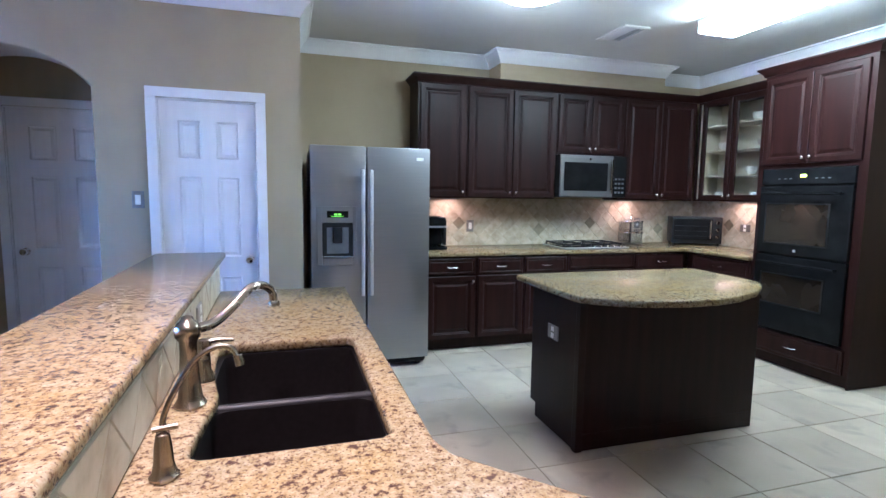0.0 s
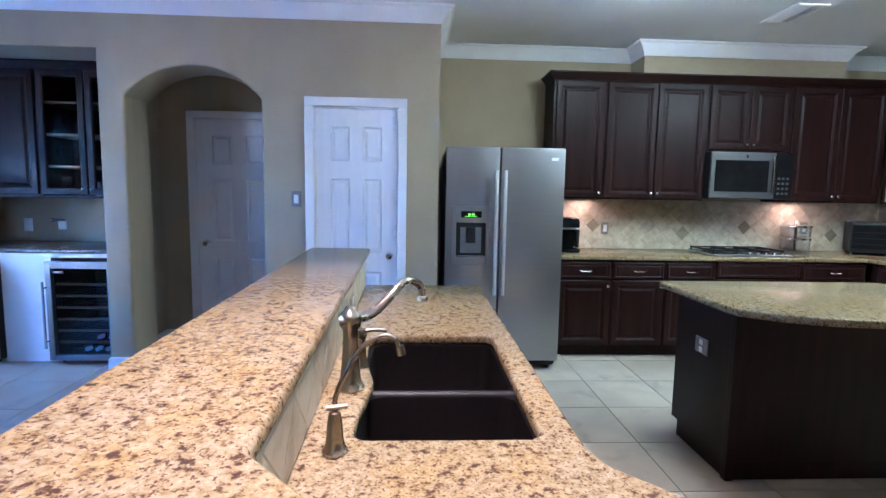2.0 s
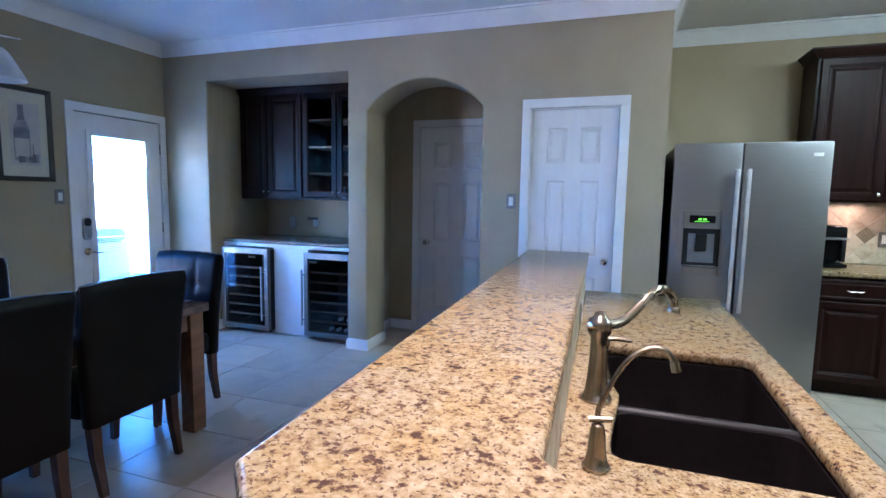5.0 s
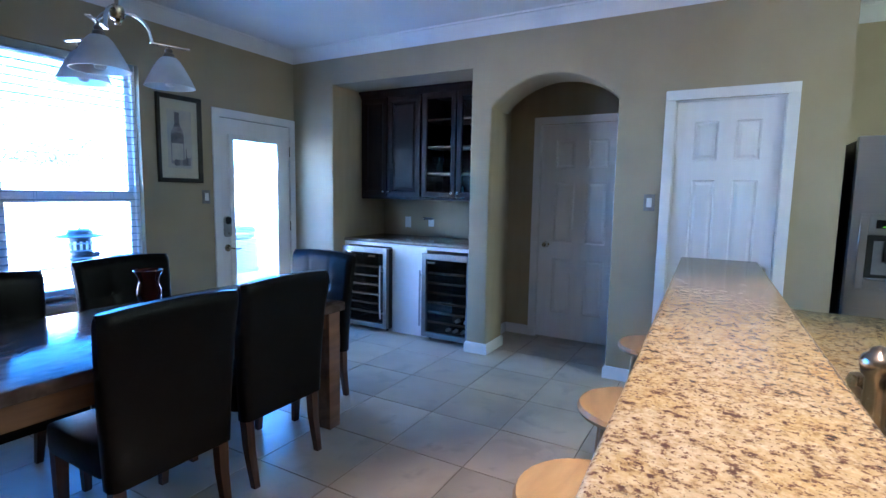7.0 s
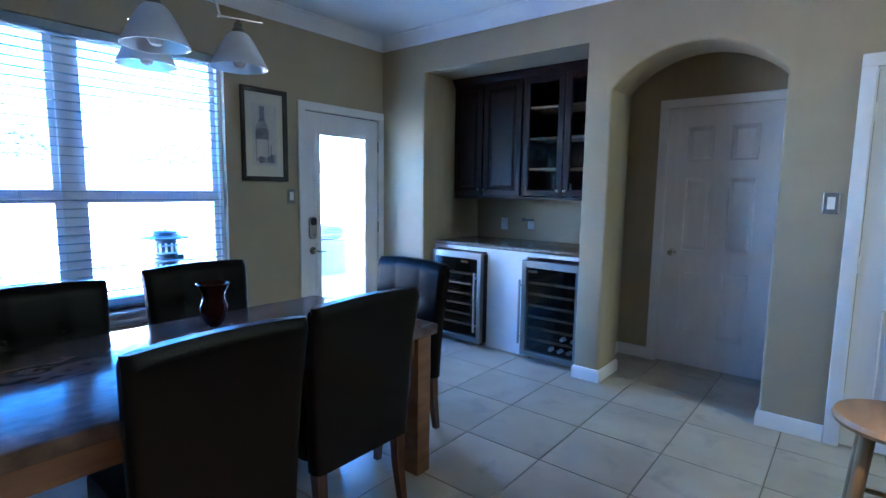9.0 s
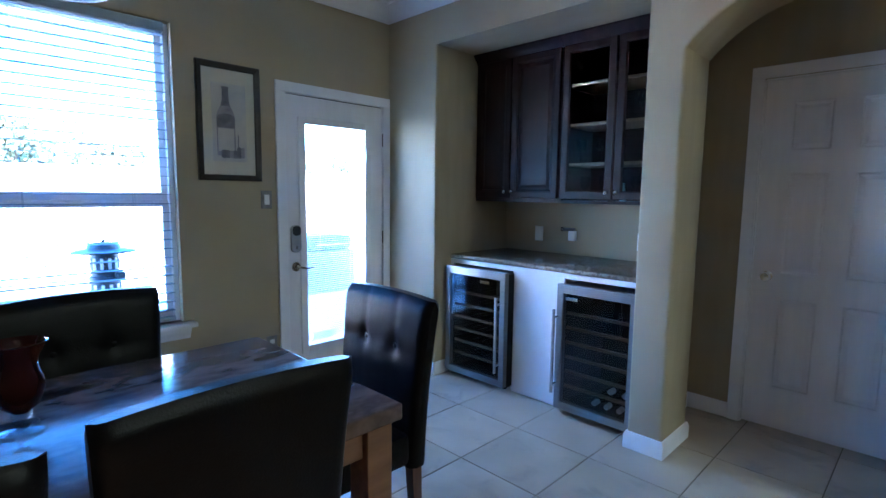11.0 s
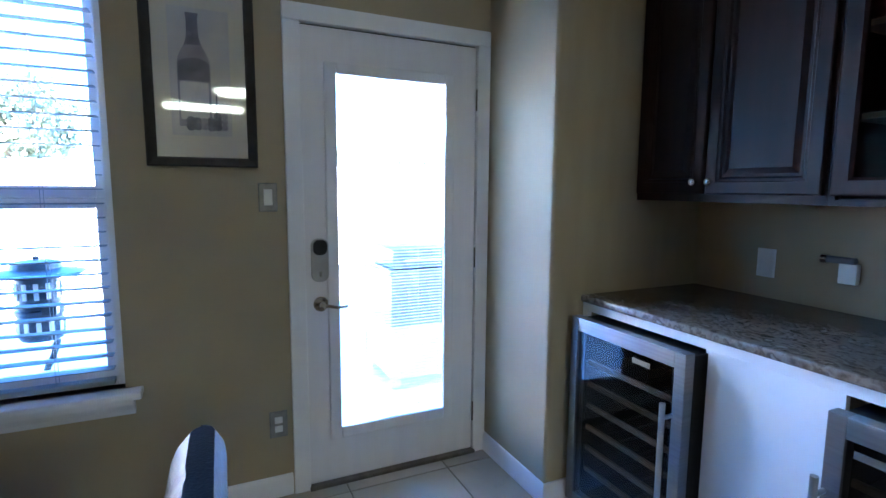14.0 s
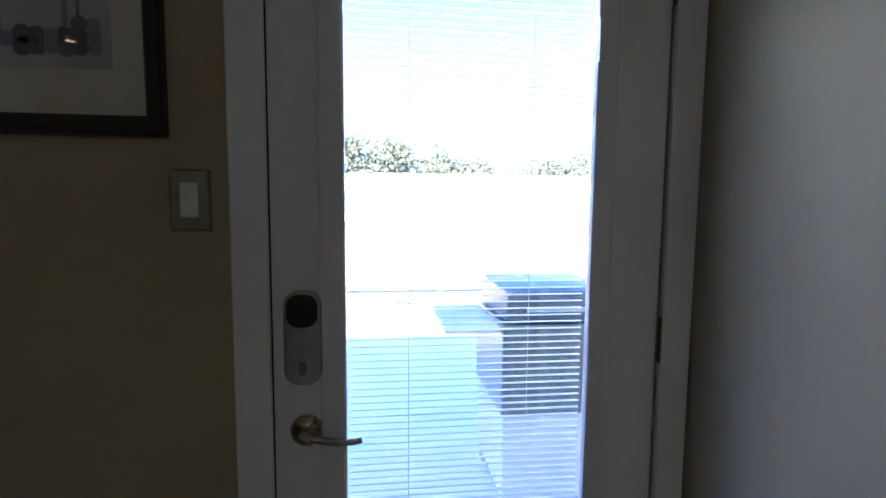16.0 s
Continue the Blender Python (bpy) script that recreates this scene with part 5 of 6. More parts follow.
half = [(0.057, -0.2), (0.057, 0.03), (0.05, 0.062), (0.03, 0.1), (0.021, 0.13), (0.019, 0.2), (0.022, 0.206), (0.022, 0.216)]
motif("bottle_motif", [(x - 0.022, z) for x, z in half] + [(-x - 0.022, z) for x, z in reversed(half)], 0.0077, INKMID)
motif("capsule_motif", [(x - 0.022, z) for x, z in half[3:]] + [(-x - 0.022, z) for x, z in reversed(half[3:])], 0.0085, INK)
motif("band_motif", [(-0.076, -0.03), (0.032, -0.03), (0.032, 0.034), (0.01, 0.05), (-0.022, 0.055), (-0.052, 0.05), (-0.076, 0.034)], 0.0085, INK)
motif("label_motif", rounded(-0.072, -0.175, 0.026, -0.035, 0.006), 0.0093, PRINT)
motif("glass_motif", [(0.048, -0.2), (0.054, -0.2), (0.056, -0.07), (0.05, -0.07)], 0.0077, INK)
for k in range(17):
    gx, gz, r = (0.078 - 0.0235 * (k % 6), -0.2 + 0.021 * (k // 6), 0.013 + 0.002 * (k % 3))
    if k // 6 < 2 or k % 6 < 2:
        motif("grape_motif", [(gx + r * math.cos(0.7 * j), gz + r * math.sin(0.7 * j)) for j in range(9)], 0.0098 + 0.0004 * (k % 2), INK if k % 3 else INKMID)
gp = part("glass", boxes((-0.16, -0.0135, -0.317, 0.16, -0.012, 0.317)), PANE, pf, "picture glass")

# ---- dining ----
TX0, TX1, TY0, TY1, TZ = -2.74, -1.775, 4.15, 5.96, 0.75
tb = thing("dining_table", "wooden dining table with a polished brown marble top", "table", pose((TX0 + TX1) / 2, (TY0 + TY1) / 2, 0))
tw2, tl2 = (TX1 - TX0) / 2, (TY1 - TY0) / 2
part("tabletop", slab(rounded(-tw2, -tl2, tw2, tl2, 0.012), TZ - 0.05, TZ, bevel=0.007), MARBLE, tb, "polished brown marble top", True)
part("apron", boxes((-tw2 + 0.05, -tl2 + 0.05, 0.6, tw2 - 0.05, -tl2 + 0.075, 0.699), (-tw2 + 0.05, tl2 - 0.075, 0.6, tw2 - 0.05, tl2 - 0.05, 0.699),
                    (-tw2 + 0.05, -tl2 + 0.075, 0.6, -tw2 + 0.075, tl2 - 0.075, 0.699), (tw2 - 0.075, -tl2 + 0.075, 0.6, tw2 - 0.05, tl2 - 0.075, 0.699)), TABLEWOOD, tb)
LEGM = mesh_of(boxes((-0.045, -0.045, 0.004, 0.045, 0.045, 0.6985), bevel=0.004), "leg")
LEGM.materials.append(TABLEWOOD)
for sx in (-1, 1):
    for sy in (-1, 1):
        fitting("leg", LEGM, tb, (sx * (tw2 - 0.07), sy * (tl2 - 0.07), 0))


def chair_back(w=0.55):
    """The upholstered back: a raked slab with a softly bowed top, tufted on its front, which looks to +y."""
    bm = bmesh.new()
    nx, nz = 36, 30
    grid = []
    for side in (1, -1):
        rows = []
        for j in range(nz + 1):
            row = []
            for i in range(nx + 1):
                u, v = i / nx * 2 - 1, j / nz
                z = 0.33 + v * 0.655 - 0.014 * u * u * v
                rake = -0.205 - 0.05 * v * v
                x = u * w / 2 * (0.89 + 0.11 * v)
                edge = (1 - min(1, (1 - abs(u)) / 0.1)) ** 2 * 0.022 + (1 - min(1, (1 - v) / 0.07)) ** 2 * 0.022
                y = rake + side * (0.04 - edge)
                if side == 1 and v > 0.2:
                    for bu in (-0.36, 0.36):
                        y -= (0.005 if v > 0.68 else 0.001) * math.exp(-((u - bu) / 0.03) ** 2)
                        y -= 0.012 * math.exp(-(((u - bu) / 0.1) ** 2 + ((v - 0.68) / 0.055) ** 2))
                    y -= 0.003 * math.exp(-((v - 0.68) / 0.03) ** 2)
                row.append(bm.verts.new((x, y, z)))
            rows.append(row)
        grid.append(rows)
    for rows in grid:
        for a, b in zip(rows, rows[1:]):
            for i in range(nx):
                bm.faces.new((a[i], a[i + 1], b[i + 1], b[i]))
    f, k = grid
    for j in range(nz):
        bm.faces.new((f[j][0], f[j + 1][0], k[j + 1][0], k[j][0]))
        bm.faces.new((f[j][nx], k[j][nx], k[j + 1][nx], f[j + 1][nx]))
    for i in range(nx):
        bm.faces.new((f[nz][i], f[nz][i + 1], k[nz][i + 1], k[nz][i]))
        bm.faces.new((f[0][i], k[0][i], k[0][i + 1], f[0][i + 1]))
    return bm


def dining_chair():
    c = thing("dining_chair", "black leather parsons chair with a tufted back and brown wooden legs", "chair", pose(0, 0, 0), "chairs round the table")
    part("backrest", chair_back(), LEATHER, c, "", True)
    part("seat", boxes((-0.24, -0.165, 0.35, 0.24, 0.235, 0.475), bevel=0.028), LEATHER, c, "", True)
    for sx in (-1, 1):
        for sy, foot in ((-0.2, -0.245), (0.2, 0.215)):
            bm = bmesh.new()
            bot = [bm.verts.new((sx * 0.205 + a, foot + b, 0.004)) for a, b in ((-0.015, -0.015), (0.015, -0.015), (0.015, 0.015), (-0.015, 0.015))]
            mid = [bm.verts.new((sx * 0.208 + a, (sy + foot) / 2 + (0.012 if sy < 0 else 0) + b, 0.19)) for a, b in ((-0.02, -0.02), (0.02, -0.02), (0.02, 0.02), (-0.02, 0.02))]
            tp = [bm.verts.new((sx * 0.21 + a, sy + b, 0.36)) for a, b in ((-0.023, -0.023), (0.023, -0.023), (0.023, 0.023), (-0.023, 0.023))]
            for p, q in ((bot, mid), (mid, tp)):
                for j in range(4):
                    bm.faces.new((p[j], p[(j + 1) % 4], q[(j + 1) % 4], q[j]))
            bm.faces.new(bot)
            bm.faces.new(tp)
            part("leg", bm, LEGWOOD, c)
    for bu in (-0.36, 0.36):
        for bv in (0.68,):
            z = 0.33 + bv * 0.655
            part("button", lathe(bmesh.new(), [(0.012, 0), (0.01, 0.005), (0.001, 0.008)], at=(bu * 0.275 * (0.89 + 0.11 * bv), -0.205 - 0.05 * bv * bv + 0.023, z), seg=12, turn=Matrix.Rotation(radians(-90), 4, "X")), LEATHER, c, "", True)
    return c


chair = dining_chair()
chair.matrix_world = pose(-1.95, 5.44, 0, 0, 0, 90)
for x, y, r in ((-1.885, 4.83, 90), (-2.725, 5.38, -88), (-2.56, 4.62, -90)):
    copy_thing(chair, pose(x, y, 0, 0, 0, r))
tagged(copy_thing(chair, pose(-2.27, 6.055, 0, 0, 0, 179)), "black leather parsons chair at the table's head, before the patio door")

va = thing("glass_vase", "dark red glass goblet vase on the dining table", "vase", pose(-2.31, 5.13, TZ))
part("bowl", lathe(bmesh.new(), [(0.016, 0.055), (0.04, 0.075), (0.054, 0.11), (0.054, 0.145), (0.044, 0.175), (0.046, 0.2), (0.066, 0.238), (0.062, 0.24), (0.042, 0.2), (0.04, 0.175), (0.001, 0.1)]), REDGLASS, va, "", True)
part("stem", lathe(bmesh.new(), [(0.045, 0), (0.045, 0.006), (0.012, 0.014), (0.01, 0.03), (0.022, 0.045), (0.02, 0.07), (0.001, 0.075)]), GLASSWARE, va, "clear glass foot", True)


def bar_stool():
    s = thing("bar_stool", "natural wooden bar stool with a round seat", "stool", pose(0, 0, 0), "stools at the raised bar")
    part("seat", lathe(bmesh.new(), [(0.001, 0.703), (0.13, 0.703), (0.165, 0.71), (0.17, 0.722), (0.163, 0.735), (0.12, 0.736), (0.001, 0.732)], seg=32), STOOLW, s, "", True)
    for k in range(4):
        a = radians(45 + 90 * k)
        ca, sa = math.cos(a), math.sin(a)
        part("leg", rod(bmesh.new(), (0.185 * ca, 0.185 * sa, 0.004), (0.11 * ca, 0.11 * sa, 0.704), 0.016, 0.02, 12), STOOLW, s, "", True)
        for z in (0.22, 0.4) if k % 2 else (0.27, 0.45):
            r = 0.185 - 0.075 * z / 0.7
            b = radians(135 + 90 * k)
            part("rung", rod(bmesh.new(), (r * ca, r * sa, z), (r * math.cos(b), r * math.sin(b), z), 0.009, seg=10), STOOLW, s, "", True)
    return s


st = bar_stool()
st.matrix_world = pose(-0.1, 6.08, 0)
for x, y, r in ((-0.085, 5.33, 12), (-0.085, 4.78, -8)):
    copy_thing(st, pose(x, y, 0, 0, 0, r))

# ---- lamps and ceiling fittings ----
CX, CY = -2.347, 5.066
ch = thing("chandelier", "brushed metal chandelier with three frosted bell shades", "chandelier", pose(CX, CY, 0))
part("canopy", lathe(bmesh.new(), [(0.065, H - 0.001), (0.065, H - 0.012), (0.03, H - 0.03), (0.001, H - 0.032)]), NICKEL, ch, "", True)
part("stem", rod(bmesh.new(), (0, 0, 2.2), (0, 0, H - 0.03), 0.008), NICKEL, ch, "", True)
part("hub", lathe(bmesh.new(), [(0.001, 2.118), (0.012, 2.121), (0.015, 2.13), (0.009, 2.14), (0.026, 2.145), (0.03, 2.155), (0.03, 2.195), (0.02, 2.206), (0.001, 2.21)]), NICKEL, ch, "", True)
for a in (71, 196, 312):
    ca, sa = math.cos(radians(a)), math.sin(radians(a))
    arm = part("arm", tube(bmesh.new(), smooth_line([(r * ca, r * sa, z) for r, z in ((0.028, 2.178), (0.065, 2.178), (0.1, 2.158), (0.124, 2.122), (0.136, 2.07))], 5), 0.0075, 10), CHROME, ch, "polished curved arm", True)
    bm = box(bmesh.new(), 0.126, -0.011, 2.063, 0.302, 0.011, 2.07, bevel=0.002)
    bm.transform(Matrix.Rotation(radians(a), 4, "Z"))
    part("strap", bm, CHROME, arm, "flat polished bar")
    c = (0.207 * ca, 0.207 * sa, 0)
    part("socket", lathe(bmesh.new(), [(0.006, 2.063), (0.006, 2.056), (0.015, 2.052), (0.018, 2.044), (0.014, 2.035), (0.022, 2.03), (0.026, 2.012), (0.024, 2.008)], at=c, seg=16), BRONZE, ch, "dark metal socket", True)
    part("shade", lathe(bmesh.new(), [(0.02, 2.016), (0.034, 2.012), (0.05, 1.996), (0.07, 1.962), (0.091, 1.922), (0.107, 1.888), (0.113, 1.874), (0.109, 1.874), (0.103, 1.889), (0.087, 1.922), (0.066, 1.961), (0.02, 2.01)], at=c, seg=36), SHADE, ch, "frosted alabaster glass bell shade", True)
    part("bulb", lathe(bmesh.new(), [(0.012, 2.0), (0.014, 1.962), (0.028, 1.925), (0.029, 1.905), (0.018, 1.88), (0.001, 1.874)], at=c, seg=16), PLATE, ch, "unlit white bulb", True)

dm = thing("dome_light", "round flush ceiling light with a glowing white dome", "ceiling light", pose(2.12, 6.72, 0))
part("rim", lathe(bmesh.new(), [(0.25, H - 0.001), (0.25, H - 0.025), (0.235, H - 0.03), (0.001, H - 0.03)], seg=36), TRIM, dm, "", True)
part("dome", lathe(bmesh.new(), [(0.232, H - 0.031), (0.23, H - 0.065), (0.19, H - 0.105), (0.1, H - 0.13), (0.001, H - 0.136)], seg=36), LIGHT, dm, "glowing white diffuser", True)
fl = thing("fluorescent_light", "long fluorescent ceiling light with a glowing wrap diffuser", "ceiling light", pose(3.83, 6.35, 0))
part("housing", boxes((-0.17, -0.63, H - 0.03, 0.17, 0.63, H - 0.001), bevel=0.004), TRIM, fl)
bm = bmesh.new()
box(bm, -0.162, -0.62, H - 0.115, 0.162, 0.62, H - 0.0305, bevel=0.035, seg=4)
part("diffuser", bm, LIGHT, fl, "glowing white wrap diffuser", True)
for y in (-0.625, 0.625):
    part("end_cap", boxes((-0.172, y - 0.006, H - 0.11, 0.172, y + 0.006, H - 0.03), bevel=0.003), GREYP, fl, "grey end cap")

vt = thing("ceiling_vent", "white louvred ceiling air vent", "vent", pose(3.32, 7.45, H))
part("frame", boxes((-0.12, -0.2, -0.012, -0.09, 0.2, -0.001), (0.09, -0.2, -0.012, 0.12, 0.2, -0.001), (-0.09, -0.2, -0.012, 0.09, -0.17, -0.001), (-0.09, 0.17, -0.012, 0.09, 0.2, -0.001), bevel=0.002), TRIM, vt)
part("backing", boxes((-0.09, -0.17, -0.003, 0.09, 0.17, -0.001)), GREYP, vt)
for k in range(9):
    o = part("slat", boxes((-0.008, -0.17, -0.001, 0.008, 0.17, 0.001)), TRIM, vt)
    o.matrix_local = pose(-0.075 + 0.0187 * k, 0, -0.009, 0, 35 if k < 5 else -35, 0)
for x, y in ((0.42, 4.95), (0.42, 4.1)):
    dn = thing("recessed_downlight", "recessed warm ceiling downlight with a white trim ring", "ceiling light", pose(x, y, H))
    part("trim_ring", lathe(bmesh.new(), [(0.085, -0.001), (0.085, -0.006), (0.06, -0.008), (0.058, -0.001)], seg=24), TRIM, dn, "", True)
    part("lens", lathe(bmesh.new(), [(0.057, -0.0012), (0.057, -0.003), (0.001, -0.004)], seg=20), glow("warm_lens", (1, 0.8, 0.5), 1.0), dn, "glowing warm lens")

# ---- outdoors ----
structure("patio", boxes((-9.5, -2, -0.25, XL - 0.151, 14, -0.06)), CONCRETE, "pale concrete patio", "patio")
gr = bmesh.new()
bmesh.ops.create_grid(gr, x_segments=40, y_segments=40, size=400)
for v in gr.verts:
    v.co.z = -0.27
structure("ground", gr, LAWN, "dry grass lawn reaching the horizon", "ground")
lt = thing("patio_lantern", "blue-grey metal patio lantern with a wide brim on a bent pole", "lantern", pose(-4.17, 5.7, -0.06))
part("pole", tube(bmesh.new(), smooth_line([(0, 0, 0), (0, 0, 0.55), (0.0, 0.005, 0.66), (0.0, 0.03, 0.72), (0.0, 0.05, 0.79)], 5), 0.013, 10), BLUEMETAL, lt, "", True)
part("tank", lathe(bmesh.new(), [(0.001, 0.8), (0.07, 0.8), (0.078, 0.82), (0.078, 0.9), (0.085, 0.905), (0.085, 0.925), (0.074, 0.93), (0.074, 1.06), (0.001, 1.06)], seg=28), BLUEMETAL, lt, "", True)
part("brim", lathe(bmesh.new(), [(0.074, 1.065), (0.163, 1.066), (0.165, 1.074), (0.09, 1.09), (0.08, 1.115), (0.06, 1.122), (0.001, 1.125)], seg=32), BLUEMETAL, lt, "", True)
part("finial", lathe(bmesh.new(), [(0.01, 1.124), (0.012, 1.135), (0.001, 1.142)], seg=12), BLUEMETAL, lt, "", True)
for k in range(12):
    a = radians(30 * k + 8)
    for r, z0, z1 in ((0.0745, 0.97, 1.035), (0.0785, 0.835, 0.88)):
        o = part("vent_slot", boxes((-0.003, -0.008, z0, 0.003, 0.008, z1)), SIDING, lt, "pale slot")
        o.matrix_local = pose(r * math.cos(a), r * math.sin(a), 0, 0, 0, 30 * k + 8)
part("valve_box", boxes((0.06, 0.03, 0.915, 0.115, 0.08, 0.955), bevel=0.006), BLUEMETAL, lt)
gb = thing("patio_grill", "grey covered grill standing on the patio", "grill", pose(-5.15, 7.68, -0.06))
part("firebox", boxes((-0.28, -0.24, 0.46, 0.28, 0.3, 0.86), bevel=0.012), PEWTER, gb)
# Cart and casters take pale colours that paint in the wash behind the slats.
part("cart", boxes((-0.27, -0.23, 0.08, 0.27, 0.29, 0.459), bevel=0.01), SIDING, gb, "grill cart, coloured pale for the bright wash low in the glass")
part("lid", boxes((-0.27, -0.23, 0.861, 0.27, 0.29, 1.01), bevel=0.05), GREYP, gb, "", True)
part("handle", rod(bmesh.new(), (0.3, -0.15, 0.93), (0.3, 0.2, 0.93), 0.012), CHROME, gb, "", True)
for x in (-0.22, 0.22):
    for y in (-0.19, 0.24):
        part("caster", rod(bmesh.new(), (x - 0.015, y, 0.04), (x + 0.015, y, 0.04), 0.04), PLATE, gb, "", True)
part("side_shelf", boxes((-0.25, -0.48, 0.82, 0.25, -0.241, 0.845), bevel=0.006), SIDING, gb, "pale side shelf")


fence = thing("patio_fence", "pale weathered wooden privacy fence behind the patio", "fence", pose(-11.5, 8, -0.27))
bm = bmesh.new()
for k in range(270):
    box(bm, -0.01, -20 + 0.15 * k, 0.05, 0.01, -20 + 0.15 * k + 0.14, 2.05 + 0.012 * math.sin(k * 2.3))
tagged(part("boards", bm, SIDING, fence), kind="stuff")
for z in (0.4, 1.1, 1.8):
    part("rail", boxes((-0.06, -20, z, -0.011, 20.5, z + 0.08)), SIDING, fence)


def tree(x, y, h, seed):
    rnd = random.Random(seed)
    t = thing("tree", "broad green tree with an uneven crown across the lawn", "tree", pose(x, y, -0.27), "trees across the lawn")
    bm = bmesh.new()
    tube(bm, smooth_line([(0, 0, 0), (0.1, 0.05, h * 0.25), (-0.05, 0.1, h * 0.55), (0.05, 0, h * 0.8)], 4), 0.02 * h + 0.1, 8, 0.03 * h * 0.3)
    for k in range(7):
        a, z = rnd.uniform(0, 6.28), h * rnd.uniform(0.3, 0.65)
        tip = Vector((math.cos(a) * h * 0.3, math.sin(a) * h * 0.3, z + h * 0.2))
        tube(bm, smooth_line([(0, 0, z), tip * 0.5 + Vector((0, 0, z * 0.5 + 0.1)), tip], 3), 0.05 + 0.008 * h, 6, 0.02)
    part("trunk", bm, BARK, t, "", True)
    bm = bmesh.new()
    lobes = [(Vector((rnd.gauss(0, 0.17) * h, rnd.gauss(0, 0.19) * h, h * rnd.uniform(0.32, 0.86))), h * rnd.uniform(0.12, 0.2)) for _ in range(22)]
    for c, r in lobes:
        for _ in range(230):
            d = Vector((rnd.gauss(0, 1), rnd.gauss(0, 1), rnd.gauss(0, 1))).normalized() * r * rnd.uniform(0.5, 1.08)
            m = Matrix.Translation(c + d) @ Euler((rnd.uniform(0, 6), rnd.uniform(0, 6), rnd.uniform(0, 6))).to_matrix().to_4x4()
            s = h * rnd.uniform(0.011, 0.022)
            bm.faces.new([bm.verts.new(m @ Vector(q)) for q in ((-s, -s * 0.6, 0), (s * 0.2, -s * 0.8, s * 0.2), (s, 0, 0), (s * 0.1, s * 0.8, s * 0.2), (-s, s * 0.5, 0))])
    me = bpy.data.meshes.new("crown")
    bm.to_mesh(me)
    bm.free()
    me.materials.append(LEAF)
    o = new("crown", me)
    o.parent = t
    return t


for k, (x, y, h) in enumerate(((-42, 5, 5.2), (-46, 11, 6.3), (-41, 16, 4.9), (-48, 21, 6.0), (-44, -2, 5.6), (-40, 27, 4.4), (-52, 31, 6.6), (-47, 39, 5.2), (-43, 33, 4.6), (-50, 2, 5.0), (-44, 8, 5.3), (-47, 13.5, 5.6), (-44, 18.5, 5.4), (-46, 24, 5.7), (-48, -6, 5.2))):
    tree(x + 10, y, h * (0.86 if y > 10 else 1.05 if y in (5, 8) else 1.3), 11 + k)
hedge = bmesh.new()
rnd = random.Random(5)
for _ in range(5200):
    c = Vector((-56 + rnd.gauss(0, 1), rnd.uniform(-40, 75), rnd.uniform(0, 1) ** 1.4 * (2.2 + 1.2 * math.sin(_ * 0.37))))
    m = Matrix.Translation(c) @ Euler((rnd.uniform(0, 6), rnd.uniform(0, 6), rnd.uniform(0, 6))).to_matrix().to_4x4()
    s = rnd.uniform(0.25, 0.5)
    hedge.faces.new([hedge.verts.new(m @ Vector(q)) for q in ((-s, -s * 0.6, 0), (s * 0.2, -s * 0.8, s * 0.2), (s, 0, 0), (s * 0.1, s * 0.8, 0), (-s, s * 0.5, 0))])
tagged(part("far_shrubs", hedge, LEAF), "distant line of green shrubs", "shrubs", kind="stuff")

# ---- tiles ----


def clip(poly, axis, value, keep_above):
    out = []
    for a, b in zip(poly, poly[1:] + poly[:1]):
        ia, ib = (a[axis] >= value) == keep_above, (b[axis] >= value) == keep_above
        if ia:
            out.append(a)
        if ia != ib:
            t = (value - a[axis]) / (b[axis] - a[axis])
            out.append((a[0] + (b[0] - a[0]) * t, a[1] + (b[1] - a[1]) * t))
    return out


def tile_mesh(poly, thick, chamfer, name):
    """A small plate with a worn, chamfered upper rim; z is its outward side."""
    cx, cy = sum(p[0] for p in poly) / len(poly), sum(p[1] for p in poly) / len(poly)
    bm = bmesh.new()
    size = max(0.001, min(math.hypot(p[0] - cx, p[1] - cy) for p in poly))
    k = 1 - min(0.5, chamfer / size)
    loops = [[bm.verts.new((x, y, 0)) for x, y in poly], [bm.verts.new((x, y, thick - chamfer)) for x, y in poly], [bm.verts.new((cx + (x - cx) * k, cy + (y - cy) * k, thick)) for x, y in poly]]
    for a, b in zip(loops, loops[1:]):
        for j in range(len(poly)):
            bm.faces.new((a[j], a[(j + 1) % len(poly)], b[(j + 1) % len(poly)], b[j]))
    bm.faces.new(loops[-1])
    return mesh_of(bm, name)


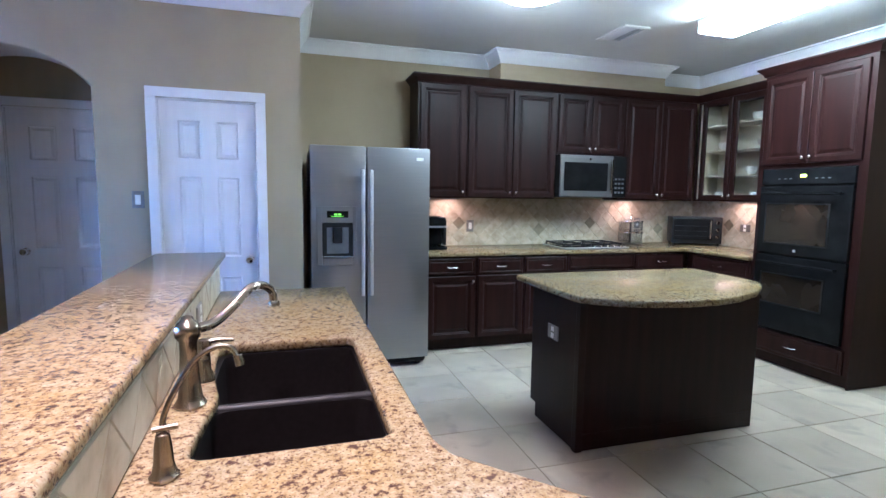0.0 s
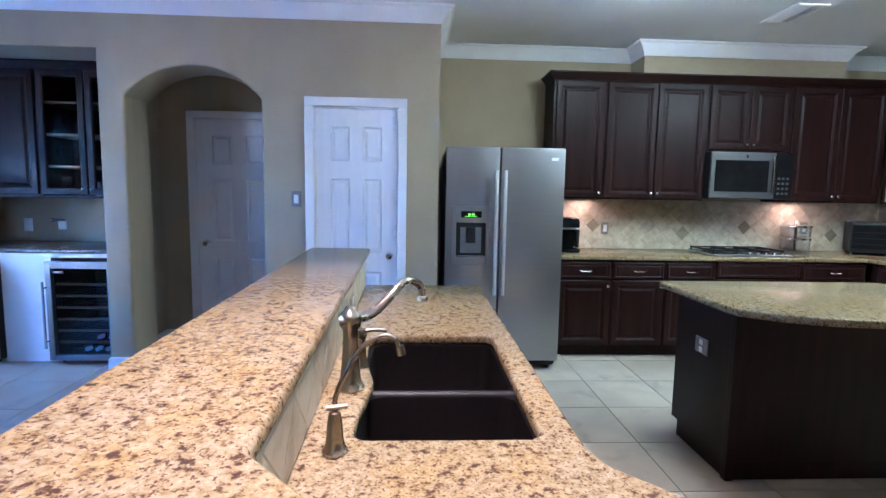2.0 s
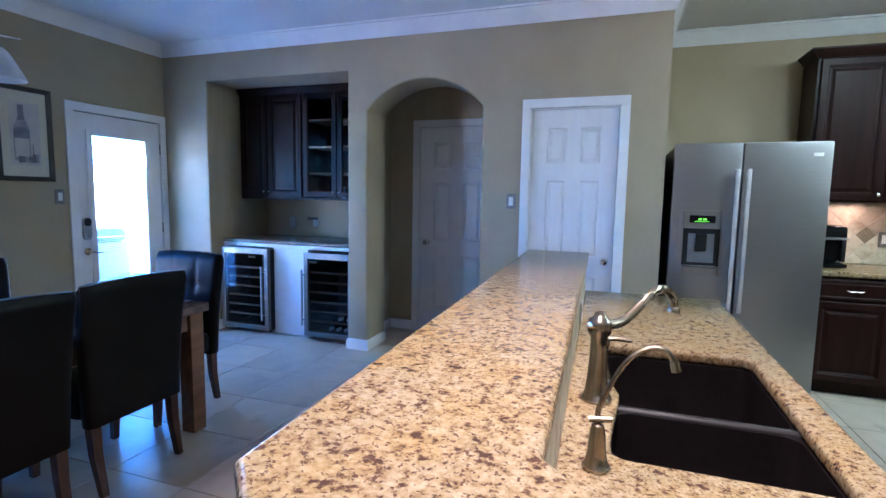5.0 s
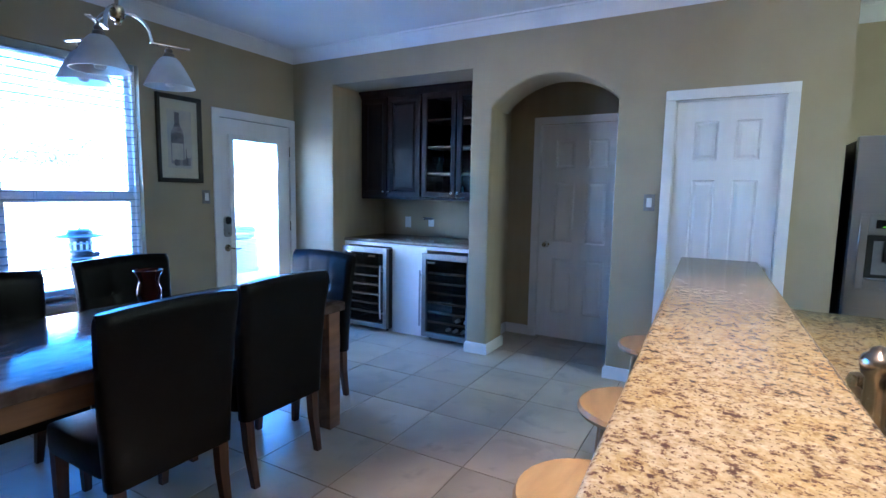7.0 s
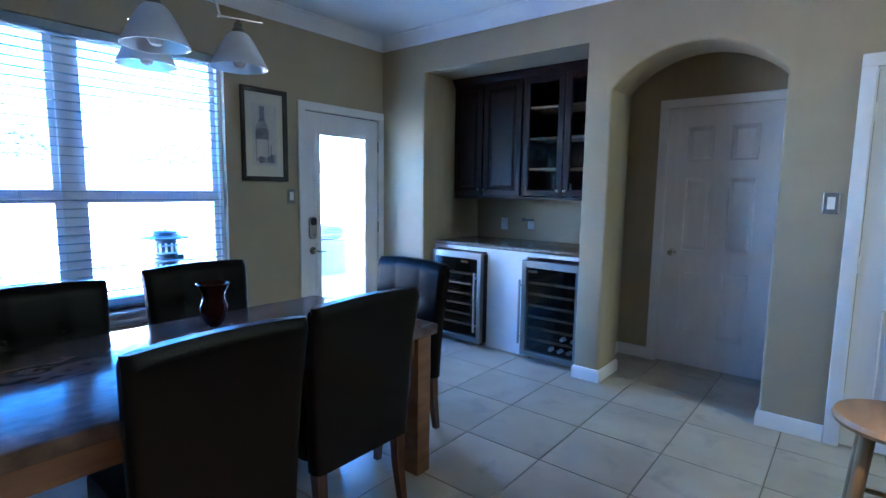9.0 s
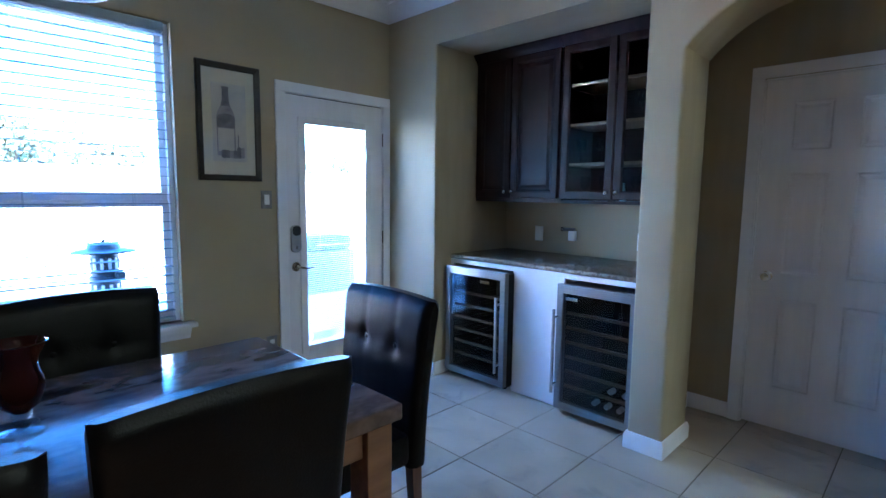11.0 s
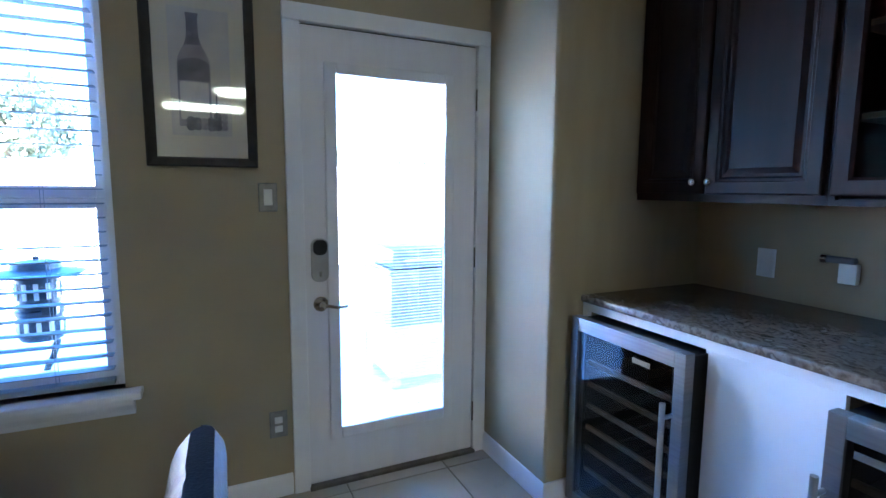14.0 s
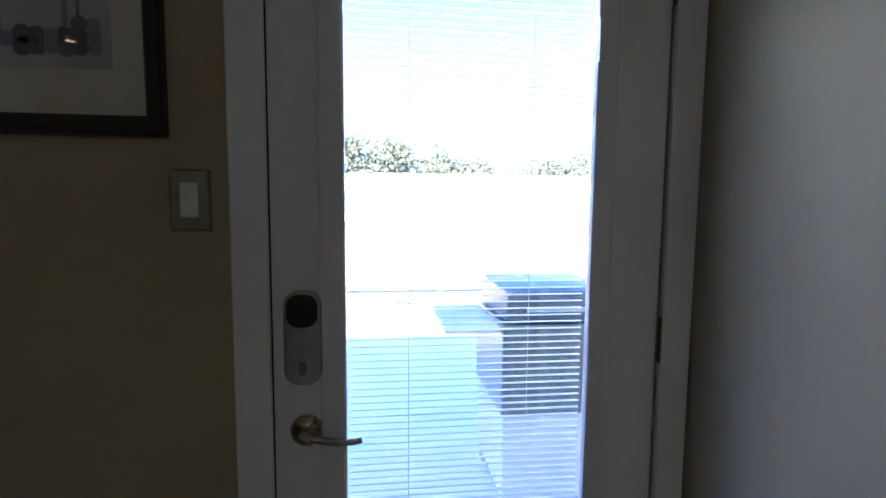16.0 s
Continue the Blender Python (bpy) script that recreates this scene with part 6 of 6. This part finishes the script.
def splash(name, label, m, width, z0, z1, shift, side=0.098):
    """Tumbled tiles laid diagonally on a wall: x along the wall, z up, the front looking to -y."""
    s = thing(name, label, "backsplash", m, kind="structure")
    part("mortar", boxes((0, -0.0105, z0, width, -0.0005, z1)), MORTAR, s)
    d = side * math.sqrt(2)
    g = side / math.sqrt(2) - 0.0022
    shared = {}
    rows = int((z1 - z0) / (d / 2)) + 3
    for j in range(-1, rows):
        for i in range(-1, int(width / d) + 2):
            cx, cz = i * d + (d / 2 if j % 2 else 0) + shift, z0 + 0.02 + j * d / 2
            poly = [(cx + g, cz), (cx, cz + g), (cx - g, cz), (cx, cz - g)]
            for axis, value, above in ((0, 0.001, True), (0, width - 0.001, False), (1, z0 + 0.001, True), (1, z1 - 0.001, False)):
                poly = clip(poly, axis, value, above) if len(poly) > 2 else poly
            if len(poly) < 3 or abs(sum(a[0] * b[1] - b[0] * a[1] for a, b in zip(poly, poly[1:] + poly[:1]))) < 0.0006:
                continue
            ox, oz = poly[0]
            local = [(x - ox, z - oz) for x, z in poly]
            accent = (i * 7 + j * 5) % 11 == 3 and j in (2, 3)
            key = (accent, *[round(v, 4) for p in local for v in p])
            if key not in shared:
                shared[key] = tile_mesh(local, 0.009, 0.0025, "tile")
                shared[key].materials.append(SPLASHDARK if accent else SPLASH)
            o = new("tile", shared[key])
            o.parent, o.location, o.rotation_euler = s, (ox, -0.004, oz), (radians(90), 0, 0)
    return s


splash("backsplash_1", "diagonal tumbled stone backsplash behind the cooktop", pose(1.75, YB, 0), 3.418, 0.902, 1.384, 0.03)
splash("backsplash_2", "diagonal tumbled stone backsplash on the side wall", pose(XR, YB - 0.014, 0, 0, 0, -90), 1.39, 0.902, 1.384, 0.05)
splash("bar_splash", "diagonal tumbled stone splash below the raised bar", pose(0.3365, 4.335, 0, 0, 0, 91.92), 2.07, 0.902, 1.034, 0.02, 0.15)

fx, fy, ft = 0.467, 0.483, 0.01
floor = thing("floor", "large cream ceramic floor tiles with dark grout", "floor", pose(0, 0, 0), kind="structure")
part("grout_bed", boxes((XL - 0.149, YS - 0.1, -0.2, XR + 0.1, 8.65, -0.004)), GROUT, floor)
full = None
rest = []
for i in range(-7, 16):
    for j in range(-13, 5):
        x0, y0 = -1.43 + fx * i + 0.003, 6.865 + fy * j + 0.003
        x1, y1 = x0 + fx - 0.006, y0 + fy - 0.006
        ax0, ay0, ax1, ay1 = max(x0, XL - 0.02), max(y0, YS), min(x1, XR), min(y1, 8.6)
        if ax1 - ax0 < 0.02 or ay1 - ay0 < 0.02:
            continue
        poly = [(0, 0), (ax1 - ax0, 0), (ax1 - ax0, ay1 - ay0), (0, ay1 - ay0)]
        if y0 < 2.9:
            rest.append((ax0, ay0, -0.006, ax1, ay1, 0.0))
            continue
        whole = abs(ax1 - ax0 - fx + 0.006) < 1e-4 and abs(ay1 - ay0 - fy + 0.006) < 1e-4
        if whole and full:
            me = full
        else:
            me = tile_mesh(poly, 0.006, 0.0015, "tile")
            me.materials.append(TILE)
            full = me if whole else full
        o = new("tile", me)
        o.parent, o.location = floor, (ax0, ay0, -0.006 + 0.0006 * math.sin(i * 3.1 + j * 1.7))
tagged(part("far_tiles", boxes(*rest), TILE, floor), kind="stuff")
